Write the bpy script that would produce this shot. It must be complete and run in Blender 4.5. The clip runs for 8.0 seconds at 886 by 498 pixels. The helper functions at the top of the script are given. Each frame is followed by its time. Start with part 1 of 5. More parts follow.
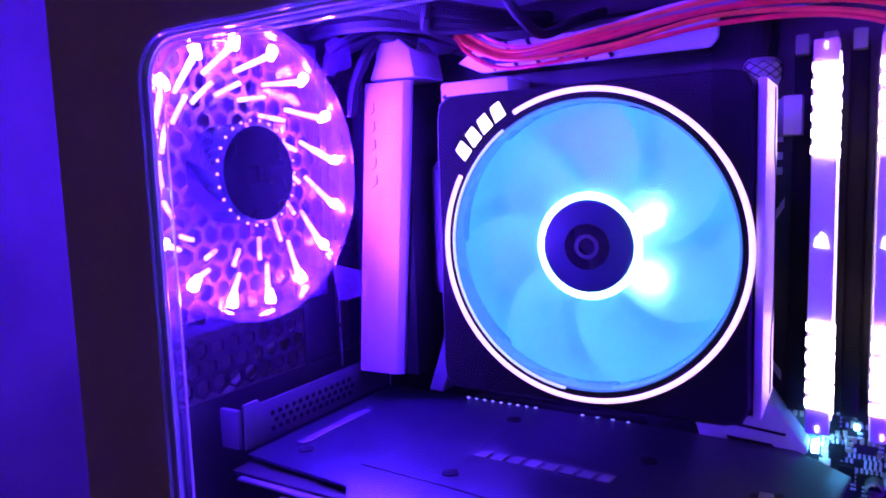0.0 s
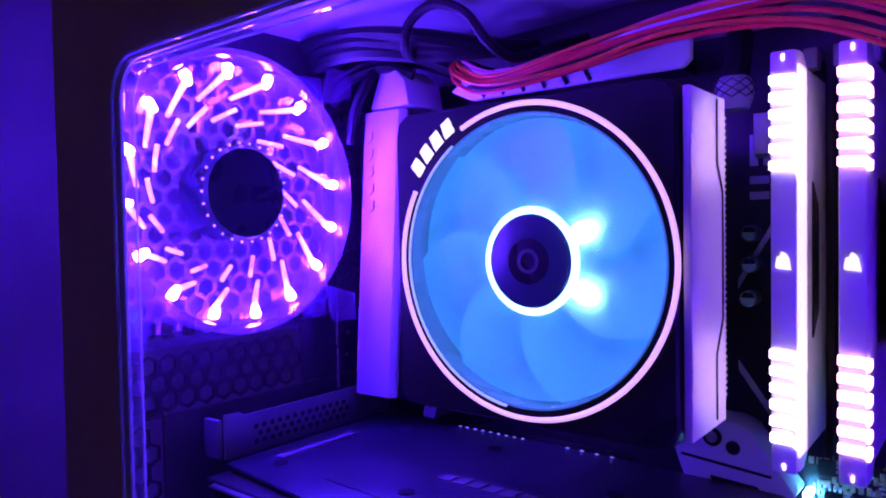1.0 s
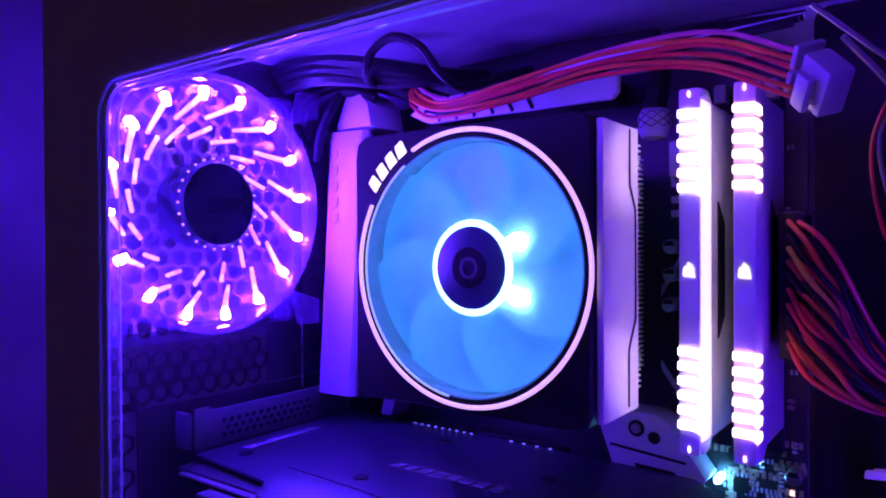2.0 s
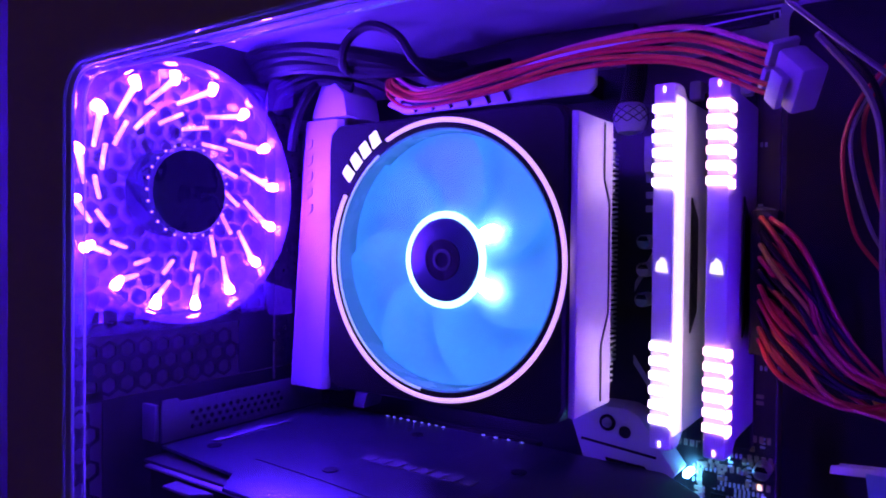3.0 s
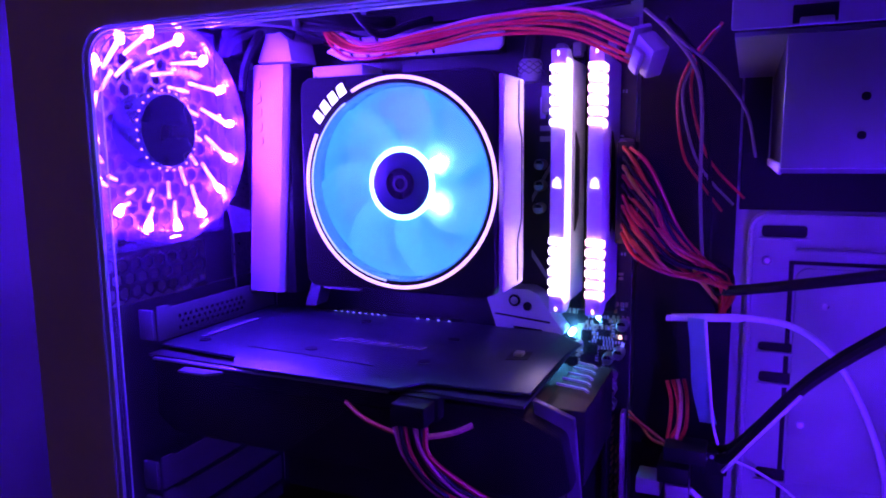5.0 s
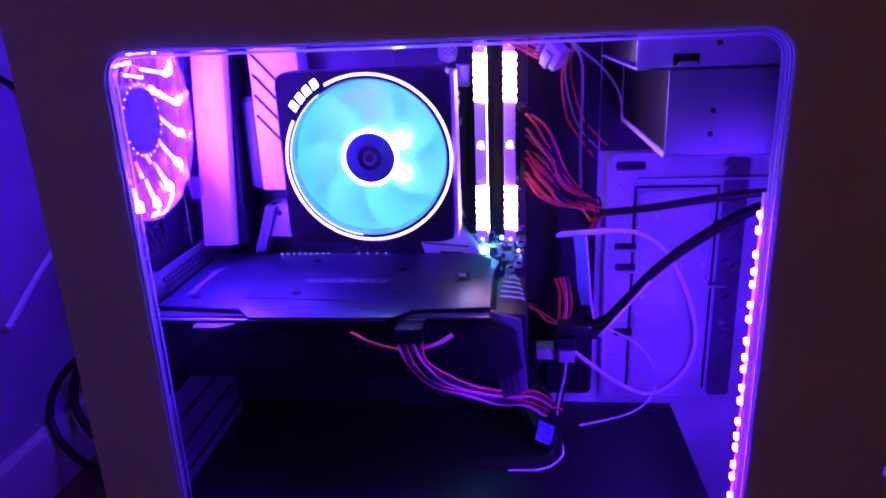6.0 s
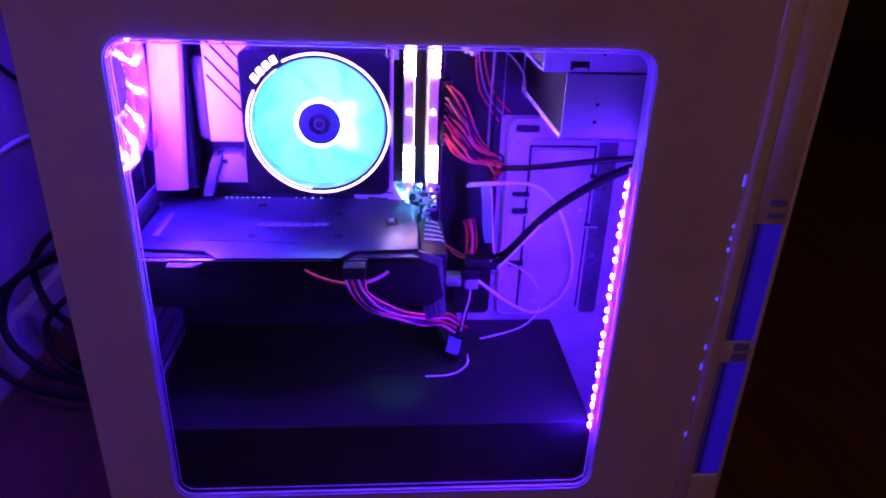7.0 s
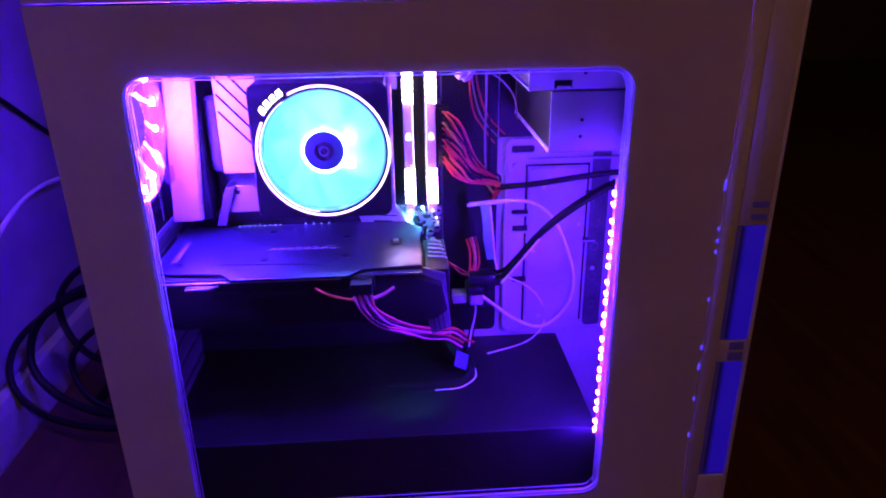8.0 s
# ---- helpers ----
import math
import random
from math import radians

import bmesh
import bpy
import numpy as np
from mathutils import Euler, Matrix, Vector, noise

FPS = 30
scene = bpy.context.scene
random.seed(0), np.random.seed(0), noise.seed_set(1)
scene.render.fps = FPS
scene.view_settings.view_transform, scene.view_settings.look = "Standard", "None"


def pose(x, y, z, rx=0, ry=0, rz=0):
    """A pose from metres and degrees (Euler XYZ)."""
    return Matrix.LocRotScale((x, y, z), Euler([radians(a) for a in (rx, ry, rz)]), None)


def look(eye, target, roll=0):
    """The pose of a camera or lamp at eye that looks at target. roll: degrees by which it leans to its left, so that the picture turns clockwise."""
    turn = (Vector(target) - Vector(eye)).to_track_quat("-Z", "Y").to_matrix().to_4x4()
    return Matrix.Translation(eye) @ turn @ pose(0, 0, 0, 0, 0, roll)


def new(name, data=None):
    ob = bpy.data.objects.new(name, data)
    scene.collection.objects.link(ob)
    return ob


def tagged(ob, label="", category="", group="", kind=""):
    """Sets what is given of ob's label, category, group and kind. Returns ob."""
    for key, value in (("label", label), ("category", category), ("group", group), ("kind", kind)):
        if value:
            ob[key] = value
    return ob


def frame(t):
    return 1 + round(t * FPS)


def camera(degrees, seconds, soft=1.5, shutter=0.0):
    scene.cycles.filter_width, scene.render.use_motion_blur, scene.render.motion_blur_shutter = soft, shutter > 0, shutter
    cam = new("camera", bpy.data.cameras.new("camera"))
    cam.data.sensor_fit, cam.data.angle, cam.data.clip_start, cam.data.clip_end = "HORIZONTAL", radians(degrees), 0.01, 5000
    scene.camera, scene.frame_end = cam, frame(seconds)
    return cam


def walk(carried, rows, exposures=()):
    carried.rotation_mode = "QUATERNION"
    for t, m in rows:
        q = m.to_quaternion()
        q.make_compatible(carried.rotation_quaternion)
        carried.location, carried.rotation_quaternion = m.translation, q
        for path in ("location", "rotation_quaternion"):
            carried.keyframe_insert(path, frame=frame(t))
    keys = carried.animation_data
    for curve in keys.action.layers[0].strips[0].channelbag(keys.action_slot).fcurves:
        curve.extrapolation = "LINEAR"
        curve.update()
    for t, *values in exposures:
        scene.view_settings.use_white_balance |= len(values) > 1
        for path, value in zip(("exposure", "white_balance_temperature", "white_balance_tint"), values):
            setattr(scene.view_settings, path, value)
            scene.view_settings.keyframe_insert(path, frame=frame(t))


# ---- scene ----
cam = camera(65.2, 8.0, soft=1.9)
PATH = [
    (0, (0.183, -0.139, 0.39), (-0.837, 1.568, 0.173), -1.9),
    (0.5, (0.215, -0.115, 0.381), (-1.02, 1.456, 0.3), -1.7),
    (1, (0.226, -0.114, 0.376), (-1.025, 1.445, 0.316), -1.0),
    (1.5, (0.247, -0.13, 0.373), (-0.944, 1.476, 0.344), -0.4),
    (1.7, (0.251, -0.132, 0.374), (-0.947, 1.469, 0.365), -0.4),
    (2.8, (0.251, -0.13, 0.374), (-0.904, 1.503, 0.32), 0.6),
    (3, (0.251, -0.129, 0.373), (-0.89, 1.514, 0.34), 0.6),
    (3.5, (0.25, -0.127, 0.37), (-0.873, 1.527, 0.319), 0.7),
    (4, (0.255, -0.13, 0.368), (-0.851, 1.534, 0.268), 0.5),
    (4.2, (0.261, -0.141, 0.367), (-0.836, 1.527, 0.247), 0.4),
    (5.3, (0.26, -0.262, 0.401), (-0.365, 1.601, 0.031), -1.1),
    (5.5, (0.256, -0.291, 0.422), (-0.257, 1.592, -0.016), -1.5),
    (6, (0.194, -0.331, 0.441), (-0.006, 1.559, -0.181), -2.3),
    (6.5, (0.158, -0.368, 0.474), (0.192, 1.473, -0.306), 2.1),
    (6.8, (0.164, -0.398, 0.498), (0.281, 1.413, -0.344), 2.4),
    (7, (0.158, -0.412, 0.498), (0.315, 1.39, -0.356), 2.2),
    (7.5, (0.159, -0.429, 0.492), (0.287, 1.396, -0.317), 0.4),
    (8, (0.166, -0.444, 0.495), (0.281, 1.402, -0.265), -0.8),
]
EXPOSURES = [(0.0, 0.15), (0.5, -0.42), (1.0, -0.78), (4.2, -0.75), (5.5, 0.5), (6.0, 0.8), (6.5, 1.5), (8.0, 1.6)]
walk(cam, [(t, look(eye, target, roll)) for t, eye, target, roll in PATH], EXPOSURES)

# ---- light ----
world = bpy.data.worlds.new("night_room")
world.use_nodes = True
world.node_tree.nodes["Background"].inputs[0].default_value = (0.02, 0.012, 0.008, 1)
world.node_tree.nodes["Background"].inputs[1].default_value = 0.05
scene.world = world

lamp_data = bpy.data.lights.new("ceiling_lamp_light", "AREA")
lamp_data.shape, lamp_data.size = "DISK", 0.25
lamp_data.energy, lamp_data.color = 1.5, (1.0, 0.43, 0.14)
lamp_light = new("ceiling_lamp_light", lamp_data)
lamp_light.matrix_world = look((0.15, -1.30, 2.30), (0.2, 0.0, 0.3))

SKY = (0.055, 0.33, 1.0)


# ---- helpers for building ----
def part(name, bm, material, parent=None, label="", at=None, smooth=True):
    """Link a bmesh as one mesh object, under a thing or a part."""
    me = bpy.data.meshes.new(name)
    bmesh.ops.recalc_face_normals(bm, faces=bm.faces)
    bm.to_mesh(me)
    bm.free()
    return part_of(name, me, material, parent, label, at, smooth)


def part_of(name, me, material, parent=None, label="", at=None, smooth=False):
    if material is not None and not me.materials:
        me.materials.append(material)
    if smooth and len(me.polygons):
        me.polygons.foreach_set("use_smooth", [True] * len(me.polygons))
        me.set_sharp_from_angle(angle=radians(35))
    ob = new(name, me)
    if at is not None:
        ob.matrix_basis = at if isinstance(at, Matrix) else Matrix.Translation(at)
    if parent is not None:
        ob.parent = parent
        base = parent.matrix_basis.copy()
        if parent.parent is not None:
            base = parent.parent.matrix_basis @ parent.matrix_parent_inverse @ base
        ob.matrix_parent_inverse = base.inverted()
    if label:
        tagged(ob, label)
    return ob


def thing(name, loc, label, category, group="", kind=""):
    ob = new(name)
    ob.empty_display_size = 0.02
    ob.matrix_basis = Matrix.Translation(loc)
    return tagged(ob, label, category, group, kind)


def add_box(bm, x0, x1, y0, y1, z0, z1, bevel=0.0, seg=2):
    m = Matrix.Translation(((x0 + x1) / 2, (y0 + y1) / 2, (z0 + z1) / 2)) @ Matrix.Diagonal((abs(x1 - x0), abs(y1 - y0), abs(z1 - z0), 1))
    vs = bmesh.ops.create_cube(bm, size=1, matrix=m)["verts"]
    if bevel:
        es = list({e for v in vs for e in v.link_edges})
        bmesh.ops.bevel(bm, geom=es, offset=bevel, segments=seg, profile=0.5, affect="EDGES")
    return bm


def box(x0, x1, y0, y1, z0, z1, bevel=0.0, seg=2):
    return add_box(bmesh.new(), x0, x1, y0, y1, z0, z1, bevel, seg)


def prism(pts, axis, a, b, bevel=0.0):
    """A polygon given in the two other axes (in x, y, z order), drawn out along axis from a to b."""
    bm = bmesh.new()
    def put(p, d):
        q = list(p)
        q.insert("xyz".index(axis), d)
        return bm.verts.new(q)
    low, high = [put(p, a) for p in pts], [put(p, b) for p in pts]
    n = len(pts)
    bm.faces.new(low)
    bm.faces.new(high)
    for i in range(n):
        bm.faces.new((low[i], low[(i + 1) % n], high[(i + 1) % n], high[i]))
    bmesh.ops.recalc_face_normals(bm, faces=bm.faces)
    if bevel:
        bmesh.ops.bevel(bm, geom=list(bm.edges), offset=bevel, segments=2, profile=0.5, affect="EDGES")
    return bm


def round_rect(x0, x1, z0, z1, r, n=8):
    out = []
    for cx, cz, a0 in ((x1 - r, z1 - r, 0), (x0 + r, z1 - r, 90), (x0 + r, z0 + r, 180), (x1 - r, z0 + r, 270)):
        for k in range(n + 1):
            a = radians(a0 + 90 * k / n)
            out.append((cx + r * math.cos(a), cz + r * math.sin(a)))
    return out


def spline(pts, steps=8):
    p = [Vector(q) for q in pts]
    p = [2 * p[0] - p[1]] + p + [2 * p[-1] - p[-2]]
    out = []
    for i in range(1, len(p) - 2):
        a, b, c, d = p[i - 1:i + 3]
        for k in range(steps):
            t = k / steps
            out.append(0.5 * ((2 * b) + (c - a) * t + (2 * a - 5 * b + 4 * c - d) * t * t + (3 * b - a - 3 * c + d) * t ** 3))
    out.append(p[-2])
    return out


def add_tube(bm, pts, r, n=8, closed=False, flat=1.0):
    """A tube round a line of points; flat below 1 makes a ribbon."""
    p = [Vector(q) for q in pts]
    rings, side = [], None
    for i, q in enumerate(p):
        a = p[i - 1] if (i or closed) else p[0]
        b = p[(i + 1) % len(p)] if (i < len(p) - 1 or closed) else p[-1]
        way = (b - a).normalized()
        if side is None:
            side = way.orthogonal().normalized()
        side = (side - way * side.dot(way)).normalized()
        up = way.cross(side)
        rad = r(i / max(1, len(p) - 1)) if callable(r) else r
        rings.append([bm.verts.new(q + rad * (math.cos(2 * math.pi * k / n) * side + flat * math.sin(2 * math.pi * k / n) * up)) for k in range(n)])
    m = len(rings)
    for i in range(m if closed else m - 1):
        A, B = rings[i], rings[(i + 1) % m]
        for k in range(n):
            bm.faces.new((A[k], A[(k + 1) % n], B[(k + 1) % n], B[k]))
    if not closed:
        bm.faces.new(rings[0])
        bm.faces.new(rings[-1])
    return bm


def tube(pts, r, n=8, closed=False, flat=1.0, steps=8):
    return add_tube(bmesh.new(), pts if closed else spline(pts, steps), r, n, closed, flat)


def lathe(profile, axis, centre, n=48, close=True):
    """Turn a profile of (radius, place along the axis) round an axis through centre. With close, the profile is a closed loop."""
    bm = bmesh.new()
    c = Vector(centre)
    ax = "xyz".index(axis)
    u, v = [(1, 2), (2, 0), (0, 1)][ax]
    rings = []
    for k in range(n):
        a = 2 * math.pi * k / n
        ring = []
        for r, h in profile:
            q = [0.0, 0.0, 0.0]
            q[ax], q[u], q[v] = h, r * math.cos(a), r * math.sin(a)
            ring.append(bm.verts.new(c + Vector(q)))
        rings.append(ring)
    m = len(profile)
    for k in range(n):
        A, B = rings[k], rings[(k + 1) % n]
        for i in range(m if close else m - 1):
            j = (i + 1) % m
            bm.faces.new((A[i], A[j], B[j], B[i]))
    bmesh.ops.remove_doubles(bm, verts=bm.verts, dist=1e-6)
    return bm


def disc(axis, centre, r, depth, bevel=0.0005, n=32):
    b = min(bevel, depth * 0.4)
    return lathe([(0, 0), (r - b, 0), (r, b), (r, depth - b), (r - b, depth), (0, depth)], axis, centre, n, close=False)


# ---- materials ----
def mat(name, color, rough=0.5, metal=0.0, vary=0.25, scale=60.0, bump=0.05, fine=900.0, emit=None, strength=0.0, alpha=1.0, spec=0.5, rand=0.0):
    """Noise at two scales varies the colour and the gloss; a finer one gives relief."""
    m = bpy.data.materials.new(name)
    m.use_nodes = True
    nt = m.node_tree
    N, L = nt.nodes, nt.links
    b = N["Principled BSDF"]
    b.inputs["Roughness"].default_value, b.inputs["Metallic"].default_value = rough, metal
    b.inputs["Specular IOR Level"].default_value = spec
    tc = N.new("ShaderNodeTexCoord")
    n1, n2 = N.new("ShaderNodeTexNoise"), N.new("ShaderNodeTexNoise")
    n1.inputs["Scale"].default_value, n2.inputs["Scale"].default_value = scale, fine
    n1.inputs["Detail"].default_value, n2.inputs["Detail"].default_value = 5, 3
    for n in (n1, n2):
        L.new(tc.outputs["Object"], n.inputs["Vector"])
    ramp = N.new("ShaderNodeMapRange")
    ramp.inputs["From Min"].default_value, ramp.inputs["From Max"].default_value = 0.3, 0.7
    ramp.inputs["To Min"].default_value, ramp.inputs["To Max"].default_value = 1 - vary, 1 + vary * 0.4
    L.new(n1.outputs["Fac"], ramp.inputs["Value"])
    mul = N.new("ShaderNodeMix")
    mul.data_type, mul.blend_type = "RGBA", "MULTIPLY"
    mul.inputs[0].default_value = 1.0
    mul.inputs[6].default_value = (*color, 1)
    L.new(ramp.outputs["Result"], mul.inputs[7])
    L.new(mul.outputs[2], b.inputs["Base Color"])
    rr = N.new("ShaderNodeMapRange")
    rr.inputs["To Min"].default_value, rr.inputs["To Max"].default_value = max(0.02, rough - 0.1), min(1, rough + 0.12)
    L.new(n1.outputs["Fac"], rr.inputs["Value"])
    L.new(rr.outputs["Result"], b.inputs["Roughness"])
    if bump:
        bp = N.new("ShaderNodeBump")
        bp.inputs["Strength"].default_value, bp.inputs["Distance"].default_value = bump, 0.0005
        L.new(n2.outputs["Fac"], bp.inputs["Height"])
        L.new(bp.outputs["Normal"], b.inputs["Normal"])
    if emit:
        b.inputs["Emission Color"].default_value = (*emit, 1)
        b.inputs["Emission Strength"].default_value = strength
    b.inputs["Alpha"].default_value = alpha
    return m


def glow(name, color, strength):
    m = bpy.data.materials.new(name)
    m.use_nodes = True
    b = m.node_tree.nodes["Principled BSDF"]
    b.inputs["Base Color"].default_value = (0.8, 0.8, 0.8, 1)
    b.inputs["Roughness"].default_value = 0.35
    b.inputs["Emission Color"].default_value = (*color, 1)
    b.inputs["Emission Strength"].default_value = strength
    return m


def clear(name, tint, gloss_rough=0.03, gloss=0.04, milk=0.0, milk_color=(1, 1, 1), emit=None, strength=0.0):
    """Clear or tinted acrylic: see-through, with Fresnel gloss and a share of milky scattering."""
    m = bpy.data.materials.new(name)
    m.use_nodes = True
    nt = m.node_tree
    N, L = nt.nodes, nt.links
    N.remove(N["Principled BSDF"])
    out = N["Material Output"]
    tr, gl, lw = N.new("ShaderNodeBsdfTransparent"), N.new("ShaderNodeBsdfGlossy"), N.new("ShaderNodeLayerWeight")
    pw, fr = N.new("ShaderNodeMath"), N.new("ShaderNodeMapRange")
    pw.operation = "POWER"
    pw.inputs[1].default_value = 5.0
    L.new(lw.outputs["Facing"], pw.inputs[0])
    L.new(pw.outputs[0], fr.inputs["Value"])
    fr.inputs["To Min"].default_value, fr.inputs["To Max"].default_value = gloss, 0.9
    tr.inputs[0].default_value = (*tint, 1)
    gl.inputs["Roughness"].default_value = gloss_rough
    last = tr.outputs[0]
    if milk:
        tl, ad, mx = N.new("ShaderNodeBsdfTranslucent"), N.new("ShaderNodeBsdfDiffuse"), N.new("ShaderNodeMixShader")
        mm = N.new("ShaderNodeMixShader")
        tl.inputs[0].default_value = ad.inputs[0].default_value = (*milk_color, 1)
        mm.inputs[0].default_value = 0.5
        L.new(tl.outputs[0], mm.inputs[1])
        L.new(ad.outputs[0], mm.inputs[2])
        mx.inputs[0].default_value = milk
        L.new(last, mx.inputs[1])
        L.new(mm.outputs[0], mx.inputs[2])
        last = mx.outputs[0]
    mix = N.new("ShaderNodeMixShader")
    L.new(fr.outputs[0], mix.inputs[0])
    L.new(last, mix.inputs[1])
    L.new(gl.outputs[0], mix.inputs[2])
    last = mix.outputs[0]
    if emit:
        em, add = N.new("ShaderNodeEmission"), N.new("ShaderNodeAddShader")
        em.inputs[0].default_value, em.inputs[1].default_value = (*emit, 1), strength
        L.new(last, add.inputs[0])
        L.new(em.outputs[0], add.inputs[1])
        last = add.outputs[0]
    L.new(last, out.inputs["Surface"])
    return m


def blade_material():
    """Frosted fan blades: milky plastic, with the fan's glow put in as mottled emission."""
    m = clear("frosted_glow_blade", (0.6, 0.8, 1.0), 0.2, milk=0.94, milk_color=(0.62, 0.78, 0.92), emit=SKY, strength=0.30)
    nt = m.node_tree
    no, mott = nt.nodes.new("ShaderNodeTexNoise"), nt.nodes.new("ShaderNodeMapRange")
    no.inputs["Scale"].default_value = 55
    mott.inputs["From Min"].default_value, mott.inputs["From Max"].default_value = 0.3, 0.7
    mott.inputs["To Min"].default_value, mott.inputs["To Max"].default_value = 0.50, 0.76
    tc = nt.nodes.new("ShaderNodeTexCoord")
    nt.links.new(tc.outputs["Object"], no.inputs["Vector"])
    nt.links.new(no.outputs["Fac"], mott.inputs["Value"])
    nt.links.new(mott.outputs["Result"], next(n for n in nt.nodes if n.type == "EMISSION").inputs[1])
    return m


def wood_material():
    m = mat("dark_floorboard", (0.11, 0.045, 0.028), 0.45, vary=0.4, scale=8, bump=0.15, fine=160)
    nt = m.node_tree
    mp = nt.nodes.new("ShaderNodeMapping")
    mp.inputs["Scale"].default_value = (6, 0.5, 1)
    tc = next(n for n in nt.nodes if n.type == "TEX_COORD")
    nt.links.new(tc.outputs["Object"], mp.inputs["Vector"])
    for n in nt.nodes:
        if n.type == "TEX_NOISE":
            nt.links.new(mp.outputs["Vector"], n.inputs["Vector"])
    return m


CASE = mat("white_powder_coat", (0.74, 0.69, 0.63), 0.48, vary=0.10, scale=14, bump=0.12, fine=2200)
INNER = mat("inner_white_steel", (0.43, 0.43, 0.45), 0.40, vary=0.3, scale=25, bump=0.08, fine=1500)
# darker copy of the white steel: shade of cage and roof put in
DIMSTEEL = mat("dimmed_white_steel", (0.26, 0.27, 0.29), 0.45, vary=0.2, scale=25, bump=0.08, fine=1500)
COVER = mat("slot_cover_steel", (0.10, 0.10, 0.12), 0.42, vary=0.15, scale=40)
# lighter copy of the rear mesh steel, with the fan's light put in
LITMESH = mat("lit_rear_mesh", (0.36, 0.33, 0.35), 0.45, vary=0.15, scale=60)
REAR = mat("dark_steel", (0.012, 0.012, 0.013), 0.5, vary=0.2, scale=40, bump=0.08)
GRILLE = mat("dark_steel_mesh", (0.007, 0.007, 0.009), 0.45, vary=0.2, scale=40)
BLACK = mat("black_steel", (0.007, 0.007, 0.009), 0.36, vary=0.3, scale=30, bump=0.10, fine=1800, spec=0.15)
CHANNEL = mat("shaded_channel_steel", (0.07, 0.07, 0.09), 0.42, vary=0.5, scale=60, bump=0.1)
FANHUB = mat("dark_blue_hub", (0.010, 0.010, 0.035), 0.28, vary=0.2, scale=80)
PORTS = mat("white_port_cover", (0.50, 0.48, 0.52), 0.35, vary=0.12, scale=60)
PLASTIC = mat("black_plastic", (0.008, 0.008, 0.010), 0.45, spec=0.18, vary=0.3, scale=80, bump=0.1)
RUBBER = mat("black_cable", (0.006, 0.006, 0.007), 0.5, spec=0.2, vary=0.3, scale=120, bump=0.12)
BOARD = mat("dark_circuit_board", (0.010, 0.011, 0.014), 0.4, vary=0.45, scale=160, bump=0.3, fine=700)
PRINT = mat("pale_board_print", (0.55, 0.56, 0.58), 0.5, vary=0.2)
DIMPRINT = mat("grey_print", (0.13, 0.13, 0.15), 0.5, vary=0.2)
HEATSINK = mat("white_anodised_metal", (0.74, 0.74, 0.76), 0.38, vary=0.1, scale=60)
SILVER = mat("brushed_aluminium", (0.74, 0.70, 0.70), 0.42, 0.15, vary=0.12, scale=30, bump=0.1)
FIN = mat("fin_aluminium", (0.5, 0.51, 0.53), 0.35, 0.9, vary=0.2)
CERAMIC = mat("pale_ceramic_chip", (0.50, 0.52, 0.54), 0.4, vary=0.4, scale=400)
TANC = mat("tan_ceramic_chip", (0.36, 0.27, 0.17), 0.45, vary=0.3, scale=400)
TIN = mat("tinned_metal", (0.62, 0.6, 0.56), 0.3, 1.0, vary=0.3, scale=300)
BRASS = mat("gold_contact", (0.7, 0.5, 0.2), 0.3, 1.0, vary=0.3, scale=300)
WHITEP = mat("white_plastic", (0.46, 0.46, 0.48), 0.35, vary=0.08, scale=40)
NYLON = mat("milky_nylon", (0.27, 0.25, 0.25), 0.45, vary=0.1, scale=150)
RAMCOAT = mat("white_heat_spreader", (0.80, 0.79, 0.82), 0.38, vary=0.1, scale=60)
BACKPLATE = mat("satin_black_backplate", (0.040, 0.045, 0.075), 0.36, 0.6, vary=0.2, scale=30, bump=0.1, fine=1500)
RED = mat("red_wire", (0.55, 0.035, 0.02), 0.4, vary=0.25, scale=200)
ORANGE = mat("orange_wire", (0.65, 0.13, 0.02), 0.4, vary=0.25, scale=200)
YELLOW = mat("yellow_wire", (0.6, 0.4, 0.03), 0.4, vary=0.25, scale=200)
PINKW = mat("pink_wire", (0.6, 0.14, 0.2), 0.4, vary=0.2, scale=200)
GREYW = mat("pale_cable", (0.80, 0.80, 0.82), 0.4, vary=0.12, scale=150)
# hub's blue reflection put in as faint emission
HUB = mat("blue_glow_hub", (0.035, 0.04, 0.09), 0.3, vary=0.3, scale=200, emit=(0.05, 0.035, 1.0), strength=0.11)
DULLW = mat("dull_grey_wire", (0.22, 0.20, 0.16), 0.45, vary=0.2, scale=150)
TEAL = mat("blue_green_ribbon", (0.28, 0.52, 0.56), 0.45, vary=0.15, scale=150)
LABEL = mat("blue_label", (0.04, 0.06, 0.30), 0.5, vary=0.15)
WALL = mat("painted_wall", (0.42, 0.41, 0.41), 0.8, vary=0.26, scale=9, bump=0.25, fine=260)
# walls that close the room: unlit darkness put into their colour
DARKWALL = mat("unlit_dark_wall", (0.16, 0.12, 0.10), 0.85, vary=0.2, scale=4, bump=0.2, fine=200)
# unseen ceiling, warm tint added so it bounces less violet light
CEILING = mat("warm_bounce_ceiling", (0.40, 0.34, 0.28), 0.85, vary=0.15, scale=4, bump=0.2, fine=200)
FLOOR = wood_material()
SKIRT = mat("white_skirting", (0.48, 0.46, 0.45), 0.5, vary=0.1, scale=20)
ACRYLIC = clear("clear_acrylic", (0.97, 0.97, 0.98), 0.02)
# fan plastic: the diodes' violet light put in as faint emission
FANCLEAR = clear("violet_glow_plastic", (0.80, 0.62, 0.96), 0.12, milk=0.07, milk_color=(0.7, 0.55, 0.95), emit=(0.20, 0.012, 1.0), strength=0.05)
BLADE = blade_material()
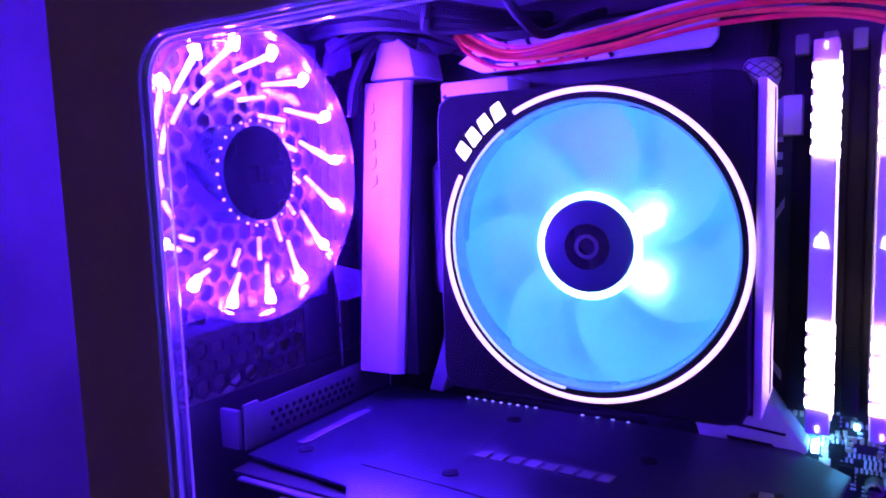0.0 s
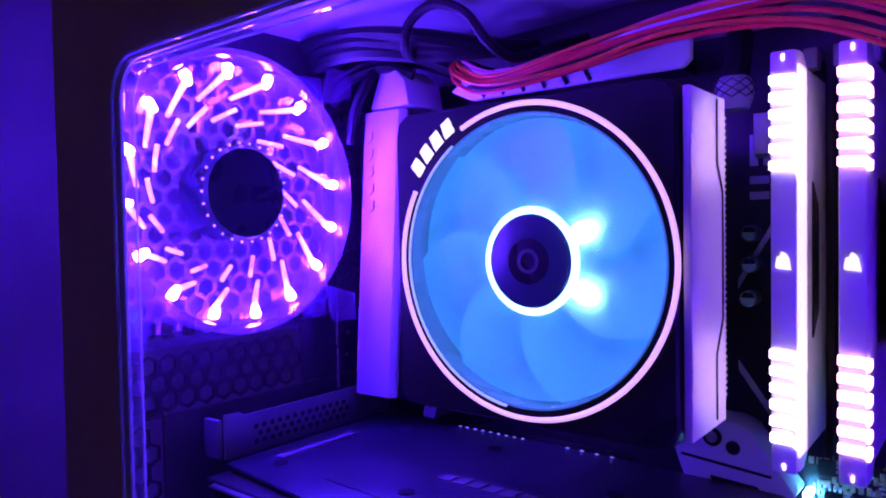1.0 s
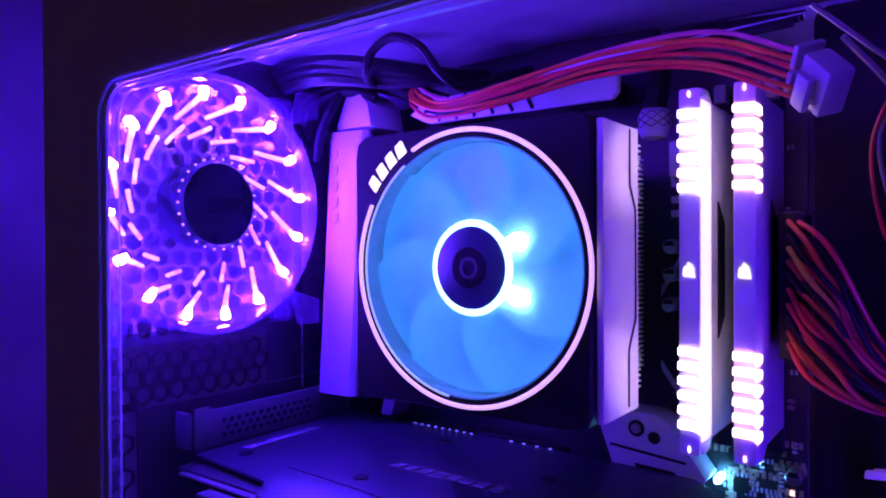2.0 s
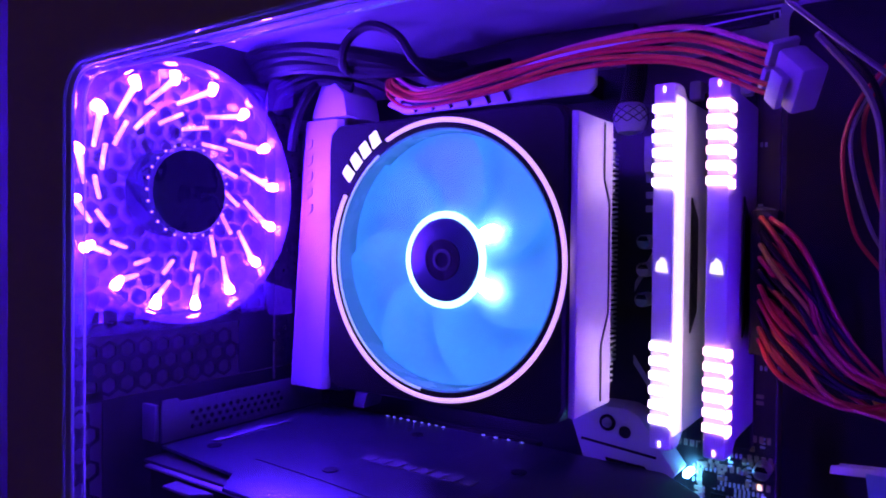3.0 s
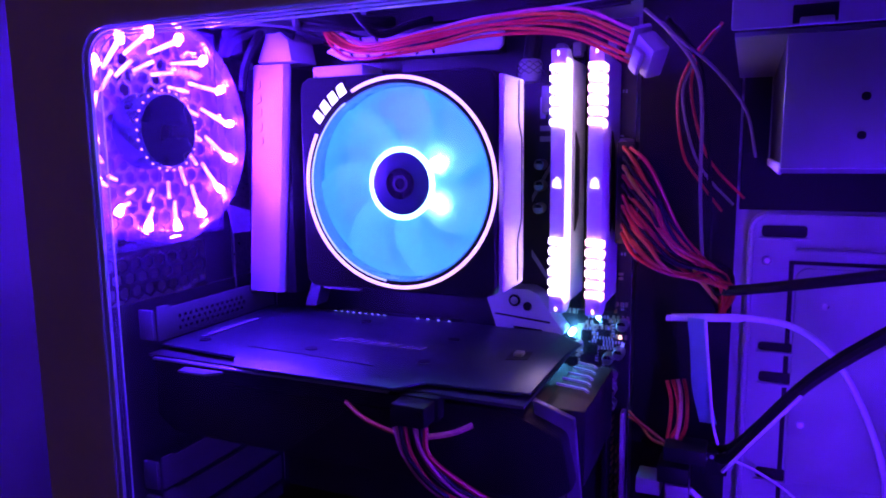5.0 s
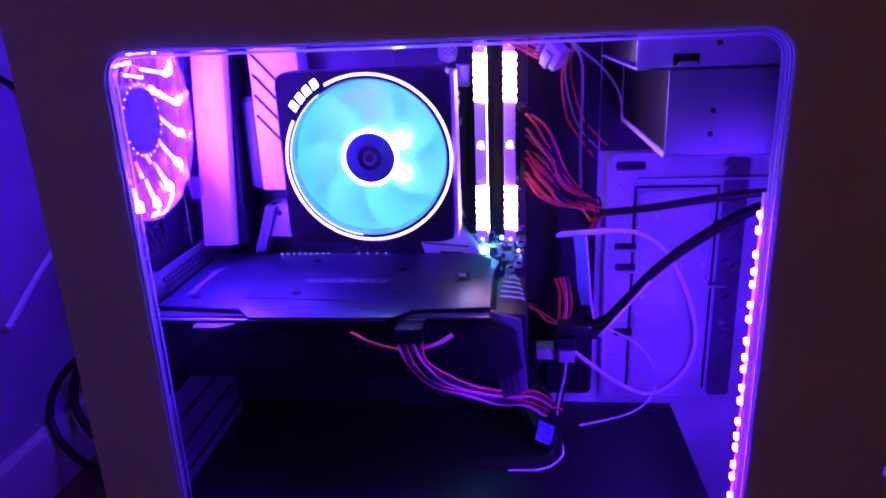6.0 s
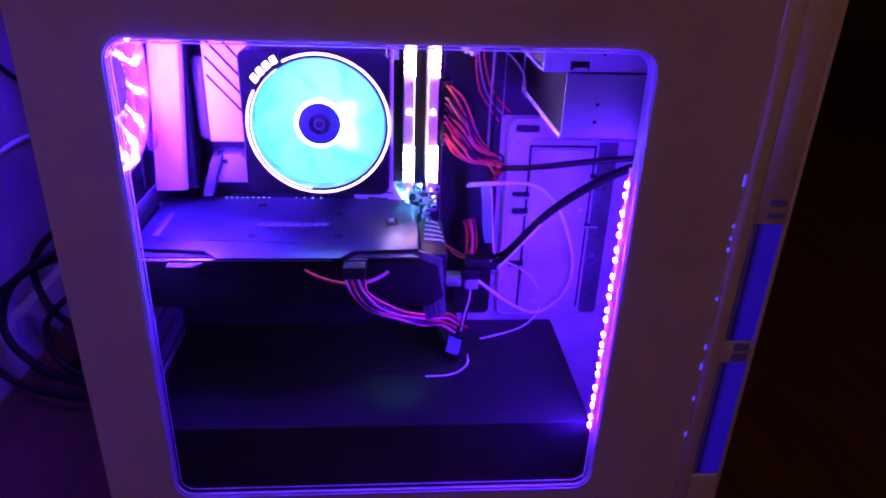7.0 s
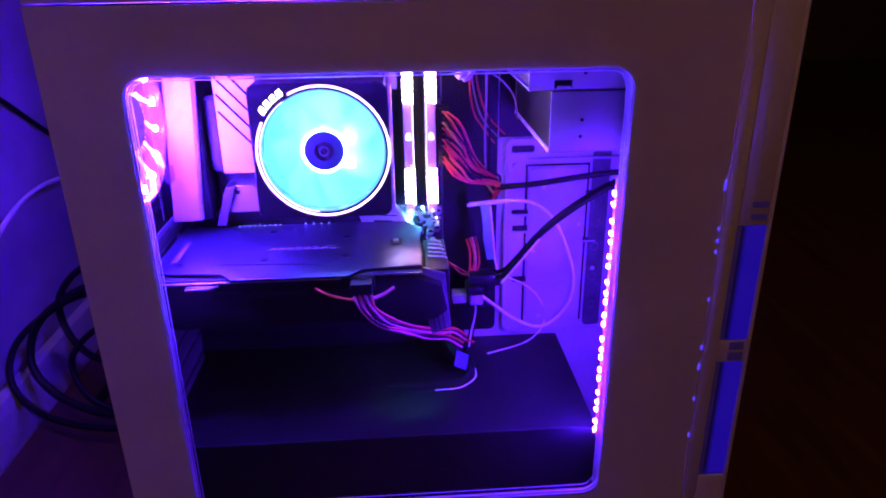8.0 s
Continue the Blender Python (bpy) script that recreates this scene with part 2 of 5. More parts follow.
STRIP = glow("strip_diode", (0.085, 0.006, 1.0), 1250.0)
REARFILL = glow("rear_fill_diode", (0.100, 0.008, 1.0), 950.0)
ROOFFILL = glow("roof_fill_diode", (0.035, 0.006, 1.0), 60.0)
DIODE = glow("fan_diode", (0.092, 0.018, 1.0), 2100.0)
STREAK = glow("fan_glare_streak", (0.60, 0.26, 1.0), 7.0)
HUBGLINT = glow("hub_glint", (0.55, 0.22, 1.0), 3.0)
RING = glow("white_ring_light", (0.95, 0.55, 0.95), 1.7)
RING2 = glow("pale_inner_ring_light", (0.5, 0.7, 1.0), 1.1)
LOGO = glow("white_emblem_light", (1.0, 0.85, 1.0), 2.8)
HUBLIGHT = glow("hub_ring_light", (0.35, 0.72, 1.0), 6.0)
HUBLOBE = glow("hub_glow_lobe", (0.30, 0.62, 1.0), 110.0)
RAMA = glow("ram_light_cool", (0.88, 0.66, 0.95), 15.0)
RAMB = glow("ram_light_rose", (1.0, 0.44, 0.55), 15.0)
RAMSIDE = glow("ram_side_glow", (0.85, 0.58, 1.0), 2.6)
BOARDLED = glow("board_diode", (0.10, 0.50, 1.0), 140.0)
TINYLED = glow("tiny_blue_diode", (0.2, 0.25, 1.0), 0.9)
AMBERLED = glow("amber_diode", (1.0, 0.55, 0.2), 4.0)
# vent panels: leaking blue light painted in as emission, ramped across x
BLUEVENT = mat("blue_glow_vent", (0.06, 0.06, 0.10), 0.4, vary=0.4, scale=30, emit=(0.03, 0.006, 0.9), strength=0.048)
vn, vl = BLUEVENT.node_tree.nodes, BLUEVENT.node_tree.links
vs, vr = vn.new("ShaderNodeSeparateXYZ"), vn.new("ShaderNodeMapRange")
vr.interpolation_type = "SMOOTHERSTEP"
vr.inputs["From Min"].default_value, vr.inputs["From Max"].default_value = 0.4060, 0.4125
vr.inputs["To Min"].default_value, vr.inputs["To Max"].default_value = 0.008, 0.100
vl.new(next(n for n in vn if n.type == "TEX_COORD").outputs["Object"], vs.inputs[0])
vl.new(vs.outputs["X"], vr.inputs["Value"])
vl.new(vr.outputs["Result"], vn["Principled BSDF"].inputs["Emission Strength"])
BLUEDOT = glow("blue_pinpoint_light", (0.06, 0.03, 1.0), 0.4)


# ---- the room ----
def slab(name, x0, x1, y0, y1, z0, z1, material, label, category):
    ob = part(name, box(x0, x1, y0, y1, z0, z1), material, smooth=False)
    return tagged(ob, label, category, kind="structure")


slab("floor", -0.5, 3.2, -2.6, 3.2, -0.05, 0.0, FLOOR, "dark reddish-brown wooden floor in dim light", "floor")
slab("wall_west", -0.40, -0.282, -2.6, 3.2, 0.0, 2.5, WALL, "plain pale wall washed by violet light", "wall")
slab("wall_north", -0.5, 3.2, 3.2, 3.3, 0.0, 2.5, DARKWALL, "wall of the room, its unlit dark put into the colour", "wall")
slab("wall_east", 3.2, 3.3, -2.6, 3.2, 0.0, 2.5, DARKWALL, "wall of the room, its unlit dark put into the colour", "wall")
slab("wall_south", -0.5, 3.2, -2.7, -2.6, 0.0, 2.5, DARKWALL, "unseen wall of the room, dimness put into its colour", "wall")
slab("ceiling", -0.5, 3.3, -2.7, 3.3, 2.5, 2.6, CEILING, "plain unseen ceiling, tinted warm against violet bounce", "ceiling")
bm = prism([(-0.282, 0.0), (-0.268, 0.0), (-0.268, 0.05), (-0.272, 0.062), (-0.282, 0.066)], "y", -2.6, 3.2)
tagged(part("baseboard", bm, SKIRT), "white painted skirting board along the wall", "skirting board", kind="structure")
lamp = thing("ceiling_lamp", (0.15, -1.30, 2.5), "warm dim round ceiling lamp", "lamp")
part("canopy", disc("z", (0.15, -1.30, 2.44), 0.06, 0.06), WHITEP, lamp)
part("stem", tube([(0.15, -1.30, 2.36), (0.15, -1.30, 2.45)], 0.008), WHITEP, lamp)
part("shade", lathe([(0.10, 2.36), (0.16, 2.31), (0.163, 2.31), (0.103, 2.364), (0.0, 2.366), (0.0, 2.362)], "z", (0.15, -1.30, 0), close=False), WHITEP, lamp)

# ---- the computer case ----
CX0, CX1, CD, CTOP = -0.052, 0.428, 0.205, 0.4815
SEAM = 0.3895
WX0, WX1, WZ0, WZ1, WR = -0.0022, 0.3173, 0.0935, 0.4325, 0.013
case = thing("computer_case", (0.19, 0.1, 0.0), "white steel computer tower with a clear side window, on the floor", "computer case")


def plate_with_hole(x0, x1, z0, z1, hole, y0, y1):
    """A rectangular plate with one opening of any outline."""
    bm = bmesh.new()
    n = len(hole)
    cx, cz = sum(p[0] for p in hole) / n, sum(p[1] for p in hole) / n
    outer = []
    for hx, hz in hole:
        dx, dz = hx - cx, hz - cz
        s = min(((x1 if dx > 0 else x0) - cx) / dx if abs(dx) > 1e-9 else 1e9, ((z1 if dz > 0 else z0) - cz) / dz if abs(dz) > 1e-9 else 1e9)
        outer.append([cx + dx * s, cz + dz * s])
    for corner in ((x0, z0), (x0, z1), (x1, z0), (x1, z1)):
        k = min(range(n), key=lambda i: (outer[i][0] - corner[0]) ** 2 + (outer[i][1] - corner[1]) ** 2)
        outer[k] = list(corner)
    V = [[bm.verts.new((p[0], y, p[1])) for p in loop] for y in (y0, y1) for loop in (hole, outer)]
    for i in range(n):
        j = (i + 1) % n
        bm.faces.new((V[0][i], V[0][j], V[1][j], V[1][i]))
        bm.faces.new((V[2][i], V[3][i], V[3][j], V[2][j]))
        bm.faces.new((V[0][i], V[2][i], V[2][j], V[0][j]))
        bm.faces.new((V[1][i], V[1][j], V[3][j], V[3][i]))
    return bm


WINDOW = round_rect(WX0, WX1, WZ0, WZ1, WR, 8)
side = part("side_panel", plate_with_hole(CX0, SEAM - 0.0012, 0.022, 0.4750, WINDOW, 0.0, 0.0012), CASE, case, "white powder-coated side panel with a window", smooth=False)
# rolled rim of the opening: bead outside, lip turned inwards
bm = bmesh.new()
rim_rings = []
for off, y in ((0.0012, 0.0006), (0.0011, -0.0014), (0.0006, -0.0024), (-0.0002, -0.0026), (-0.0008, -0.0020), (-0.0009, -0.0006), (-0.0016, -0.0002), (-0.0018, 0.0006), (-0.0012, 0.0010), (-0.0012, 0.0020), (-0.0020, 0.0024), (-0.0021, 0.0038), (0.0010, 0.0040)):
    loop = round_rect(WX0 - off, WX1 + off, WZ0 - off, WZ1 + off, max(0.002, WR + off), 8)
    rim_rings.append([bm.verts.new((p[0], y, p[1])) for p in loop])
for a in range(len(rim_rings)):
    A, B = rim_rings[a], rim_rings[(a + 1) % len(rim_rings)]
    for i in range(len(A)):
        j = (i + 1) % len(A)
        bm.faces.new((A[i], A[j], B[j], B[i]))
RIM = clear("edge_lit_acrylic_rim", (0.90, 0.90, 0.95), 0.05, gloss=0.02, milk=0.025, milk_color=(0.9, 0.9, 0.95))
part("window_rim", bm, RIM, side, "glossy translucent rim of the window")
BEADING = clear("milky_acrylic_bead", (0.6, 0.6, 0.75), 0.08, gloss=0.12, milk=0.65, milk_color=(0.9, 0.9, 0.95))
# lighter beads added for the bright lines that gloss draws on the rim
for off, y, r in ((0.0009, -0.0022, 0.0006), (-0.0014, 0.0000, 0.0004), (-0.0021, 0.0038, 0.0004)):
    loop = [(p[0], y, p[1]) for p in round_rect(WX0 - off, WX1 + off, WZ0 - off, WZ1 + off, WR + off, 8)]
    part("rim_bead", add_tube(bmesh.new(), loop, r, 6, closed=True), BEADING, side, "milky bead added for a bright line on the rim")
pane = part("window_pane", prism(round_rect(WX0 + 0.0023, WX1 - 0.0023, WZ0 + 0.0023, WZ1 - 0.0023, 0.0108), "y", 0.0022, 0.0034), ACRYLIC, side, "clear acrylic window pane", smooth=False)
pane.visible_shadow = False

part("top_panel", box(CX0, SEAM + 0.002, 0.0, CD, 0.4762, CTOP, 0.0012), CASE, case)
part("top_liner", box(CX0 + 0.003, SEAM - 0.004, 0.012, CD - 0.006, 0.4700, 0.4735), DIMSTEEL, case, smooth=False)
part("bottom_panel", box(CX0, SEAM, 0.002, CD, 0.018, 0.0215), CASE, case, smooth=False)
part("far_side_panel", box(CX0, SEAM, CD, CD + 0.0015, 0.022, 0.4745), CASE, case, smooth=False)
for fx in (-0.015, 0.36):
    for fy in (0.03, 0.17):
        part("foot", lathe([(0, 0), (0.014, 0), (0.016, 0.004), (0.013, 0.018), (0, 0.018)], "z", (fx, fy, 0), 24, close=False), PLASTIC, case)

# strip added behind the seam to stop light leaking out
part("seam_light_block", box(SEAM - 0.0040, SEAM + 0.0013, 0.0016, 0.0030, 0.024, 0.4740), CASE, case, smooth=False)
# front bezel with two lit side vents
bm = bmesh.new()
add_box(bm, SEAM + 0.0015, SEAM + 0.0135, 0.0, CD + 0.002, 0.02, CTOP, 0.0012)
add_box(bm, 0.4245, CX1, 0.0, CD + 0.002, 0.02, CTOP, 0.0015)
add_box(bm, SEAM + 0.0135, 0.4245, 0.0, CD + 0.002, 0.321, CTOP, 0.0008)
add_box(bm, SEAM + 0.0135, 0.4245, 0.0, CD + 0.002, 0.02, 0.100, 0.0008)
add_box(bm, SEAM + 0.0135, 0.4245, 0.0008, CD + 0.002, 0.209, 0.228, 0.0008)
add_box(bm, SEAM + 0.0135, 0.4245, 0.012, CD - 0.01, 0.09, 0.34)
bezel = part("front_bezel", bm, CASE, case, "white plastic front bezel with blue lit side vents")
# weaker emission painted in for the dim edges and slits
DIMVENT = mat("dim_glow_vent", (0.22, 0.20, 0.26), 0.4, emit=(0.05, 0.012, 0.6), strength=0.016)
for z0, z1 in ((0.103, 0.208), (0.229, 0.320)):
    part("vent_glow", box(SEAM + 0.0170, 0.4238, 0.0004, 0.0085, z0, z1, 0.0004), BLUEVENT, bezel, "side vent panel with a blue glow painted in")
    part("vent_shade", box(SEAM + 0.0140, SEAM + 0.0168, 0.0004, 0.0085, z0, z1, 0.0004), DIMVENT, bezel, "side vent edge with a dim blue glow painted in")
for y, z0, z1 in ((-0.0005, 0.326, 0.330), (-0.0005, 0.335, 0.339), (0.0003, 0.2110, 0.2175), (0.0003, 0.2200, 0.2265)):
    part("vent_slit", box(SEAM + 0.0215, 0.4225, y, y + 0.0008, z0, z1), DIMVENT, bezel, "slit with a dim blue glow painted in", smooth=False)
for z in (0.352, 0.348, 0.318, 0.309, 0.300, 0.262, 0.221, 0.206, 0.203, 0.175, 0.140):
    part("pinpoint_light", box(SEAM - 0.0003, SEAM + 0.0009, 0.0006, 0.002, z, z + random.uniform(0.0015, 0.004)), BLUEDOT, bezel)

# rear panel: solid strips and real hexagon mesh
def hex_mesh(y0, y1, z0, z1, x, pitch=0.0064, hole=0.0030, thick=0.001):
    verts, faces = [], []
    row, z = 0, z0
    while z < z1:
        y = y0 + (pitch / 2 if row % 2 else 0)
        while y < y1:
            base = len(verts)
            for r, dx in ((pitch / math.sqrt(3), 0), (hole, 0), (hole, -thick)):
                for k in range(6):
                    a = radians(60 * k + 30)
                    verts.append((x + dx, min(max(y + r * math.cos(a), y0 - pitch / 2), y1 + pitch / 2), z + r * math.sin(a) * (1.0 if r == hole else 1.0)))
            for k in range(6):
                j = (k + 1) % 6
                faces.append((base + k, base + j, base + 6 + j, base + 6 + k))
                faces.append((base + 6 + k, base + 6 + j, base + 12 + j, base + 12 + k))
            y += pitch
        z += pitch * math.sqrt(3) / 2
        row += 1
    me = bpy.data.meshes.new("mesh_grille")
    me.from_pydata(verts, [], faces)
    return me


RX = -0.0455
FY, FZ = 0.0635, 0.3925
rear = part("rear_panel", box(RX - 0.001, RX, 0.002, 0.010, 0.022, 0.4745), REAR, case, "steel rear panel with hexagon mesh", smooth=False)
for y0, y1, z0, z1 in ((0.010, 0.128, 0.452, 0.4745), (0.128, 0.134, 0.300, 0.4745), (0.010, 0.128, 0.328, 0.334), (0.110, 0.128, 0.300, 0.328), (0.010, CD, 0.022, 0.160), (0.165, CD, 0.160, 0.4745), (0.134, 0.165, 0.440, 0.4745), (0.036, 0.165, 0.160, 0.2995), (0.010, 0.036, 0.2990, 0.3035)):
    part("rear_strip", box(RX - 0.001, RX, y0, y1, z0, z1), REAR, rear, smooth=False)
fan_mesh = part_of("lit_fan_mesh", hex_mesh(0.0125, 0.127, 0.3365, 0.452, RX, 0.0090, 0.0040), LITMESH, rear, "grey hexagon mesh behind the fan, fan light put into its tone")
for y0, y1, z0, z1 in ((0.0125, 0.109, 0.3055, 0.327), (0.0125, 0.033, 0.163, 0.297)):
    tagged(part_of("mesh_grille", hex_mesh(y0, y1, z0, z1, RX, 0.0088, 0.0036), GRILLE, rear), kind="stuff")
part("port_shield", box(RX - 0.0008, RX - 0.0001, 0.134, 0.165, 0.300, 0.440), TIN, rear, smooth=False)

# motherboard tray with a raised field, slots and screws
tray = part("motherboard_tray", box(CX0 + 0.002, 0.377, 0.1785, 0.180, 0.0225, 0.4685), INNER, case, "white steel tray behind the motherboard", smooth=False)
bm = prism(round_rect(0.2640, 0.3765, 0.150, 0.346, 0.008), "y", 0.1735, 0.1783)
part("raised_field", bm, INNER, tray)
bm = bmesh.new()
add_tube(bm, [(p[0], 0.1728, p[1]) for p in round_rect(0.2640, 0.385, 0.150, 0.346, 0.008)][9:28], 0.0016, 6)
part("raised_edge", bm, INNER, tray)
for x0, x1, z0, z1 in ((0.269, 0.290, 0.3345, 0.3405), (0.270, 0.287, 0.2740, 0.2785), (0.271, 0.289, 0.2570, 0.2625), (0.272, 0.290, 0.203, 0.209), (0.340, 0.352, 0.292, 0.296), (0.335, 0.352, 0.245, 0.2475)):
    part("slot", prism(round_rect(x0, x1, z0, z1, 0.0018, 4), "y", 0.1725, 0.1734), PLASTIC, tray)
    part("slot_lip", box(x0 - 0.001, x1 + 0.001, 0.1712, 0.1733, z0 - 0.0018, z0 - 0.0003, 0.0004), INNER, tray)
for x, z in ((0.272, 0.322), (0.300, 0.300), (0.335, 0.262), (0.352, 0.215), (0.292, 0.236), (0.30, 0.165), (0.345, 0.335)):
    part("screw", lathe([(0, 0.1705), (0.0016, 0.1706), (0.0024, 0.172), (0.0024, 0.1734), (0, 0.1734)], "y", (x, 0, z), 12, close=False), TIN, tray)
part("inner_field", prism(round_rect(0.2860, 0.3400, 0.160, 0.3190, 0.006), "y", 0.1712, 0.1733, 0.0006), INNER, tray)
# thin black strips painted in for the shade along the pressed outline
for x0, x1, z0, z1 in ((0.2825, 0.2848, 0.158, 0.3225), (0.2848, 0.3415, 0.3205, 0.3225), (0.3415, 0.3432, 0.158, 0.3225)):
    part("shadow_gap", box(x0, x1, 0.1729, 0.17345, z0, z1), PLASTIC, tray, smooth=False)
# channel: tray steel with the recess's shade put into its colour
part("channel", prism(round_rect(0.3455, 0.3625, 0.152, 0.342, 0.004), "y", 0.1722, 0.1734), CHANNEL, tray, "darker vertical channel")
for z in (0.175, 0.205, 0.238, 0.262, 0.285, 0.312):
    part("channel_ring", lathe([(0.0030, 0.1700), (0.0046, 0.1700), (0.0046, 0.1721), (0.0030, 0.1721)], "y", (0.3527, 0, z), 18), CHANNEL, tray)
part("cable_cutout", prism(round_rect(0.3420, 0.3700, 0.3485, 0.3655, 0.003), "y", 0.1779, 0.1784), PLASTIC, tray)
part("cross_fold", box(0.2910, 0.3390, 0.1704, 0.1711, 0.2030, 0.2044, 0.0003), INNER, tray)
part("hinge_fold", box(0.285, 0.3765, 0.170, 0.1733, 0.3265, 0.3285, 0.0004), INNER, tray)
# black sheet added to darken the tray beside the board
part("black_tray_sheet", prism(round_rect(0.2055, 0.2562, 0.150, 0.466, 0.006), "y", 0.1755, 0.1783), PLASTIC, tray, "black sheet over the tray beside the board")
# black sheet added for the cage's shade on the tray
part("cage_shade_sheet", box(0.2575, 0.3765, 0.1768, 0.1783, 0.3480, 0.4680), PLASTIC, tray, "black sheet added for the shade behind the drive cage", smooth=False)
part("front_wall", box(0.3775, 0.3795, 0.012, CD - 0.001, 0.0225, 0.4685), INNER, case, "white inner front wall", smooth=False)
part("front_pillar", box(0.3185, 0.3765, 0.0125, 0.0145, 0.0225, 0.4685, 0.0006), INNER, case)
for z in (0.12, 0.17, 0.215, 0.25, 0.275, 0.30):
    part("rivet", lathe([(0, 0.362), (0.003, 0.3625), (0.005, 0.365), (0.005, 0.3775), (0, 0.3775)], "x", (0, 0.14, z), 12, close=False), TIN, case)

# power supply shroud
shroud = thing("power_supply_shroud", (0.14, 0.1, 0.0215), "satin black steel shroud over the power supply", "shroud")
part("top_plate", prism([(-0.044, 0.021), (0.320, 0.021), (0.320, 0.1783), (-0.044, 0.1783)], "z", 0.1390, 0.1405, 0.0005), BLACK, shroud)
part("front_plate", box(-0.044, 0.320, 0.019, 0.0206, 0.0216, 0.1405, 0.0006), BLACK, shroud)
part("end_plate", box(0.3185, 0.3202, 0.0208, 0.176, 0.0216, 0.1387, 0.0004), BLACK, shroud)
part("edge_highlight_strip", box(-0.02, 0.316, 0.0184, 0.0205, 0.1401, 0.1415, 0.0005), BLACK, shroud)

# drive cage
cage = thing("drive_cage", (0.32, 0.1, 0.371), "white painted steel drive cage under the case roof", "drive cage")
part("front_plate", box(0.2700, 0.3765, 0.0225, 0.0240, 0.3735, 0.4145, 0.0006), DIMSTEEL, cage)
part("upper_plate", box(0.2540, 0.3765, 0.0205, 0.0225, 0.4165, 0.4690, 0.0006), DIMSTEEL, cage)
part("bottom_plate", box(0.2700, 0.3765, 0.0242, 0.165, 0.3720, 0.3733), DIMSTEEL, cage, smooth=False)
part("rear_plate", box(0.2700, 0.3765, 0.1652, 0.1666, 0.3720, 0.4690), DIMSTEEL, cage, smooth=False)
part("shelf", box(0.2550, 0.3765, 0.0242, 0.165, 0.4148, 0.4162), DIMSTEEL, cage, smooth=False)
part("side_plate", prism([(0.0242, 0.3735), (0.165, 0.3735), (0.165, 0.4146), (0.0242, 0.4146)], "x", 0.2707, 0.2719), PLASTIC, cage, "black side of the drive", smooth=False)
# lip left in full white, its lit edge put into the colour
part("bottom_lip", box(0.2695, 0.2706, 0.0242, 0.165, 0.3716, 0.3750, 0.0003), CASE, cage)
part("drive", box(0.274, 0.374, 0.045, 0.160, 0.378, 0.408, 0.001), PLASTIC, cage)
part("upper_drive", box(0.2560, 0.374, 0.0245, 0.160, 0.4175, 0.462, 0.001), PLASTIC, cage)
part("latch_notch", box(0.2710, 0.2832, 0.0197, 0.0206, 0.4170, 0.4225, 0.0003), PLASTIC, cage)
part("latch_tab", box(0.2730, 0.2822, 0.0189, 0.0203, 0.4165, 0.4187, 0.0004), DIMSTEEL, cage)
for x, z, y in ((0.2920, 0.4270, 0.0205), (0.2920, 0.3950, 0.0225), (0.2915, 0.3835, 0.0225)):
    part("screw_hole", disc("y", (x, y - 0.0006, z), 0.0013, 0.0007, 0.0002, 14), PLASTIC, cage)

# light strip down the front edge of the window
strip = thing("led_strip", (0.3195, 0.016, 0.30), "glowing violet light strip beside the window", "light strip")
part("tape", box(0.3161, 0.3182, 0.0093, 0.0131, 0.140, 0.356), WHITEP, strip, smooth=False)
bm = box(-0.0016, 0.0, -0.0015, 0.0015, -0.0015, 0.0015, 0.0005)
me = bpy.data.meshes.new("diode")
bm.to_mesh(me)
bm.free()
z, k = 0.145, 0
while z < 0.352:
    part_of("diode", me, STRIP, strip, at=(0.3160, 0.0112, z))
    z += (0.0078, 0.0112, 0.0070, 0.0092, 0.0128)[k % 5]
    k += 1

# unseen strip added above the window; its ledge turns the light to the roof
roof = thing("roof_fill_strip", (0.12, 0.012, 0.446), "unseen violet strip added above the window to light the roof", "light strip")
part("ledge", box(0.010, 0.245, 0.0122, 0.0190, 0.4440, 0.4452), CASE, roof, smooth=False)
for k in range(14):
    part_of("diode", me, ROOFFILL, roof, at=(0.022 + 0.0165 * k, 0.0145, 0.4471))

# unseen strip added on the back of the case to brighten the wall
back = thing("rear_fill_strip", (CX0, 0.19, 0.45), "unseen violet strip added behind the case to light the wall", "light strip")
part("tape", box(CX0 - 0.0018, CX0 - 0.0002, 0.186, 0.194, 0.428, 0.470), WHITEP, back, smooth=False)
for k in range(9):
    part_of("diode", me, REARFILL, back, at=(CX0 - 0.0019, 0.190, 0.432 + 0.0042 * k))

# ---- motherboard ----
BY = 0.172
mobo = thing("motherboard", (0.08, BY, 0.2), "black computer motherboard with white covers", "motherboard")
part("board", box(-0.040, 0.204, BY, BY + 0.0016, 0.1408, 0.450, 0.0003), BOARD, mobo, smooth=False)
for x, z in ((-0.03, 0.44), (0.120, 0.443), (0.199, 0.443), (0.199, 0.30), (0.199, 0.16)):
    part("standoff", box(x - 0.003, x + 0.003, BY + 0.0017, 0.1784, z - 0.003, z + 0.003), BRASS, mobo, smooth=False)
# rear port cover: white slanted front, shade of its sides put in as black
cover = part("port_cover", prism([(-0.0435, 0.1715), (-0.0435, 0.152), (-0.0225, 0.1350), (0.0015, 0.1380), (0.0015, 0.1715)], "z", 0.292, 0.432, 0.0006), PLASTIC, mobo, "white-fronted cover over the rear ports, sides blackened for shade")
LEAN = Matrix.Identity(4)
LEAN[0][2], LEAN[0][3] = 0.075, -0.075 * 0.363 - 0.002
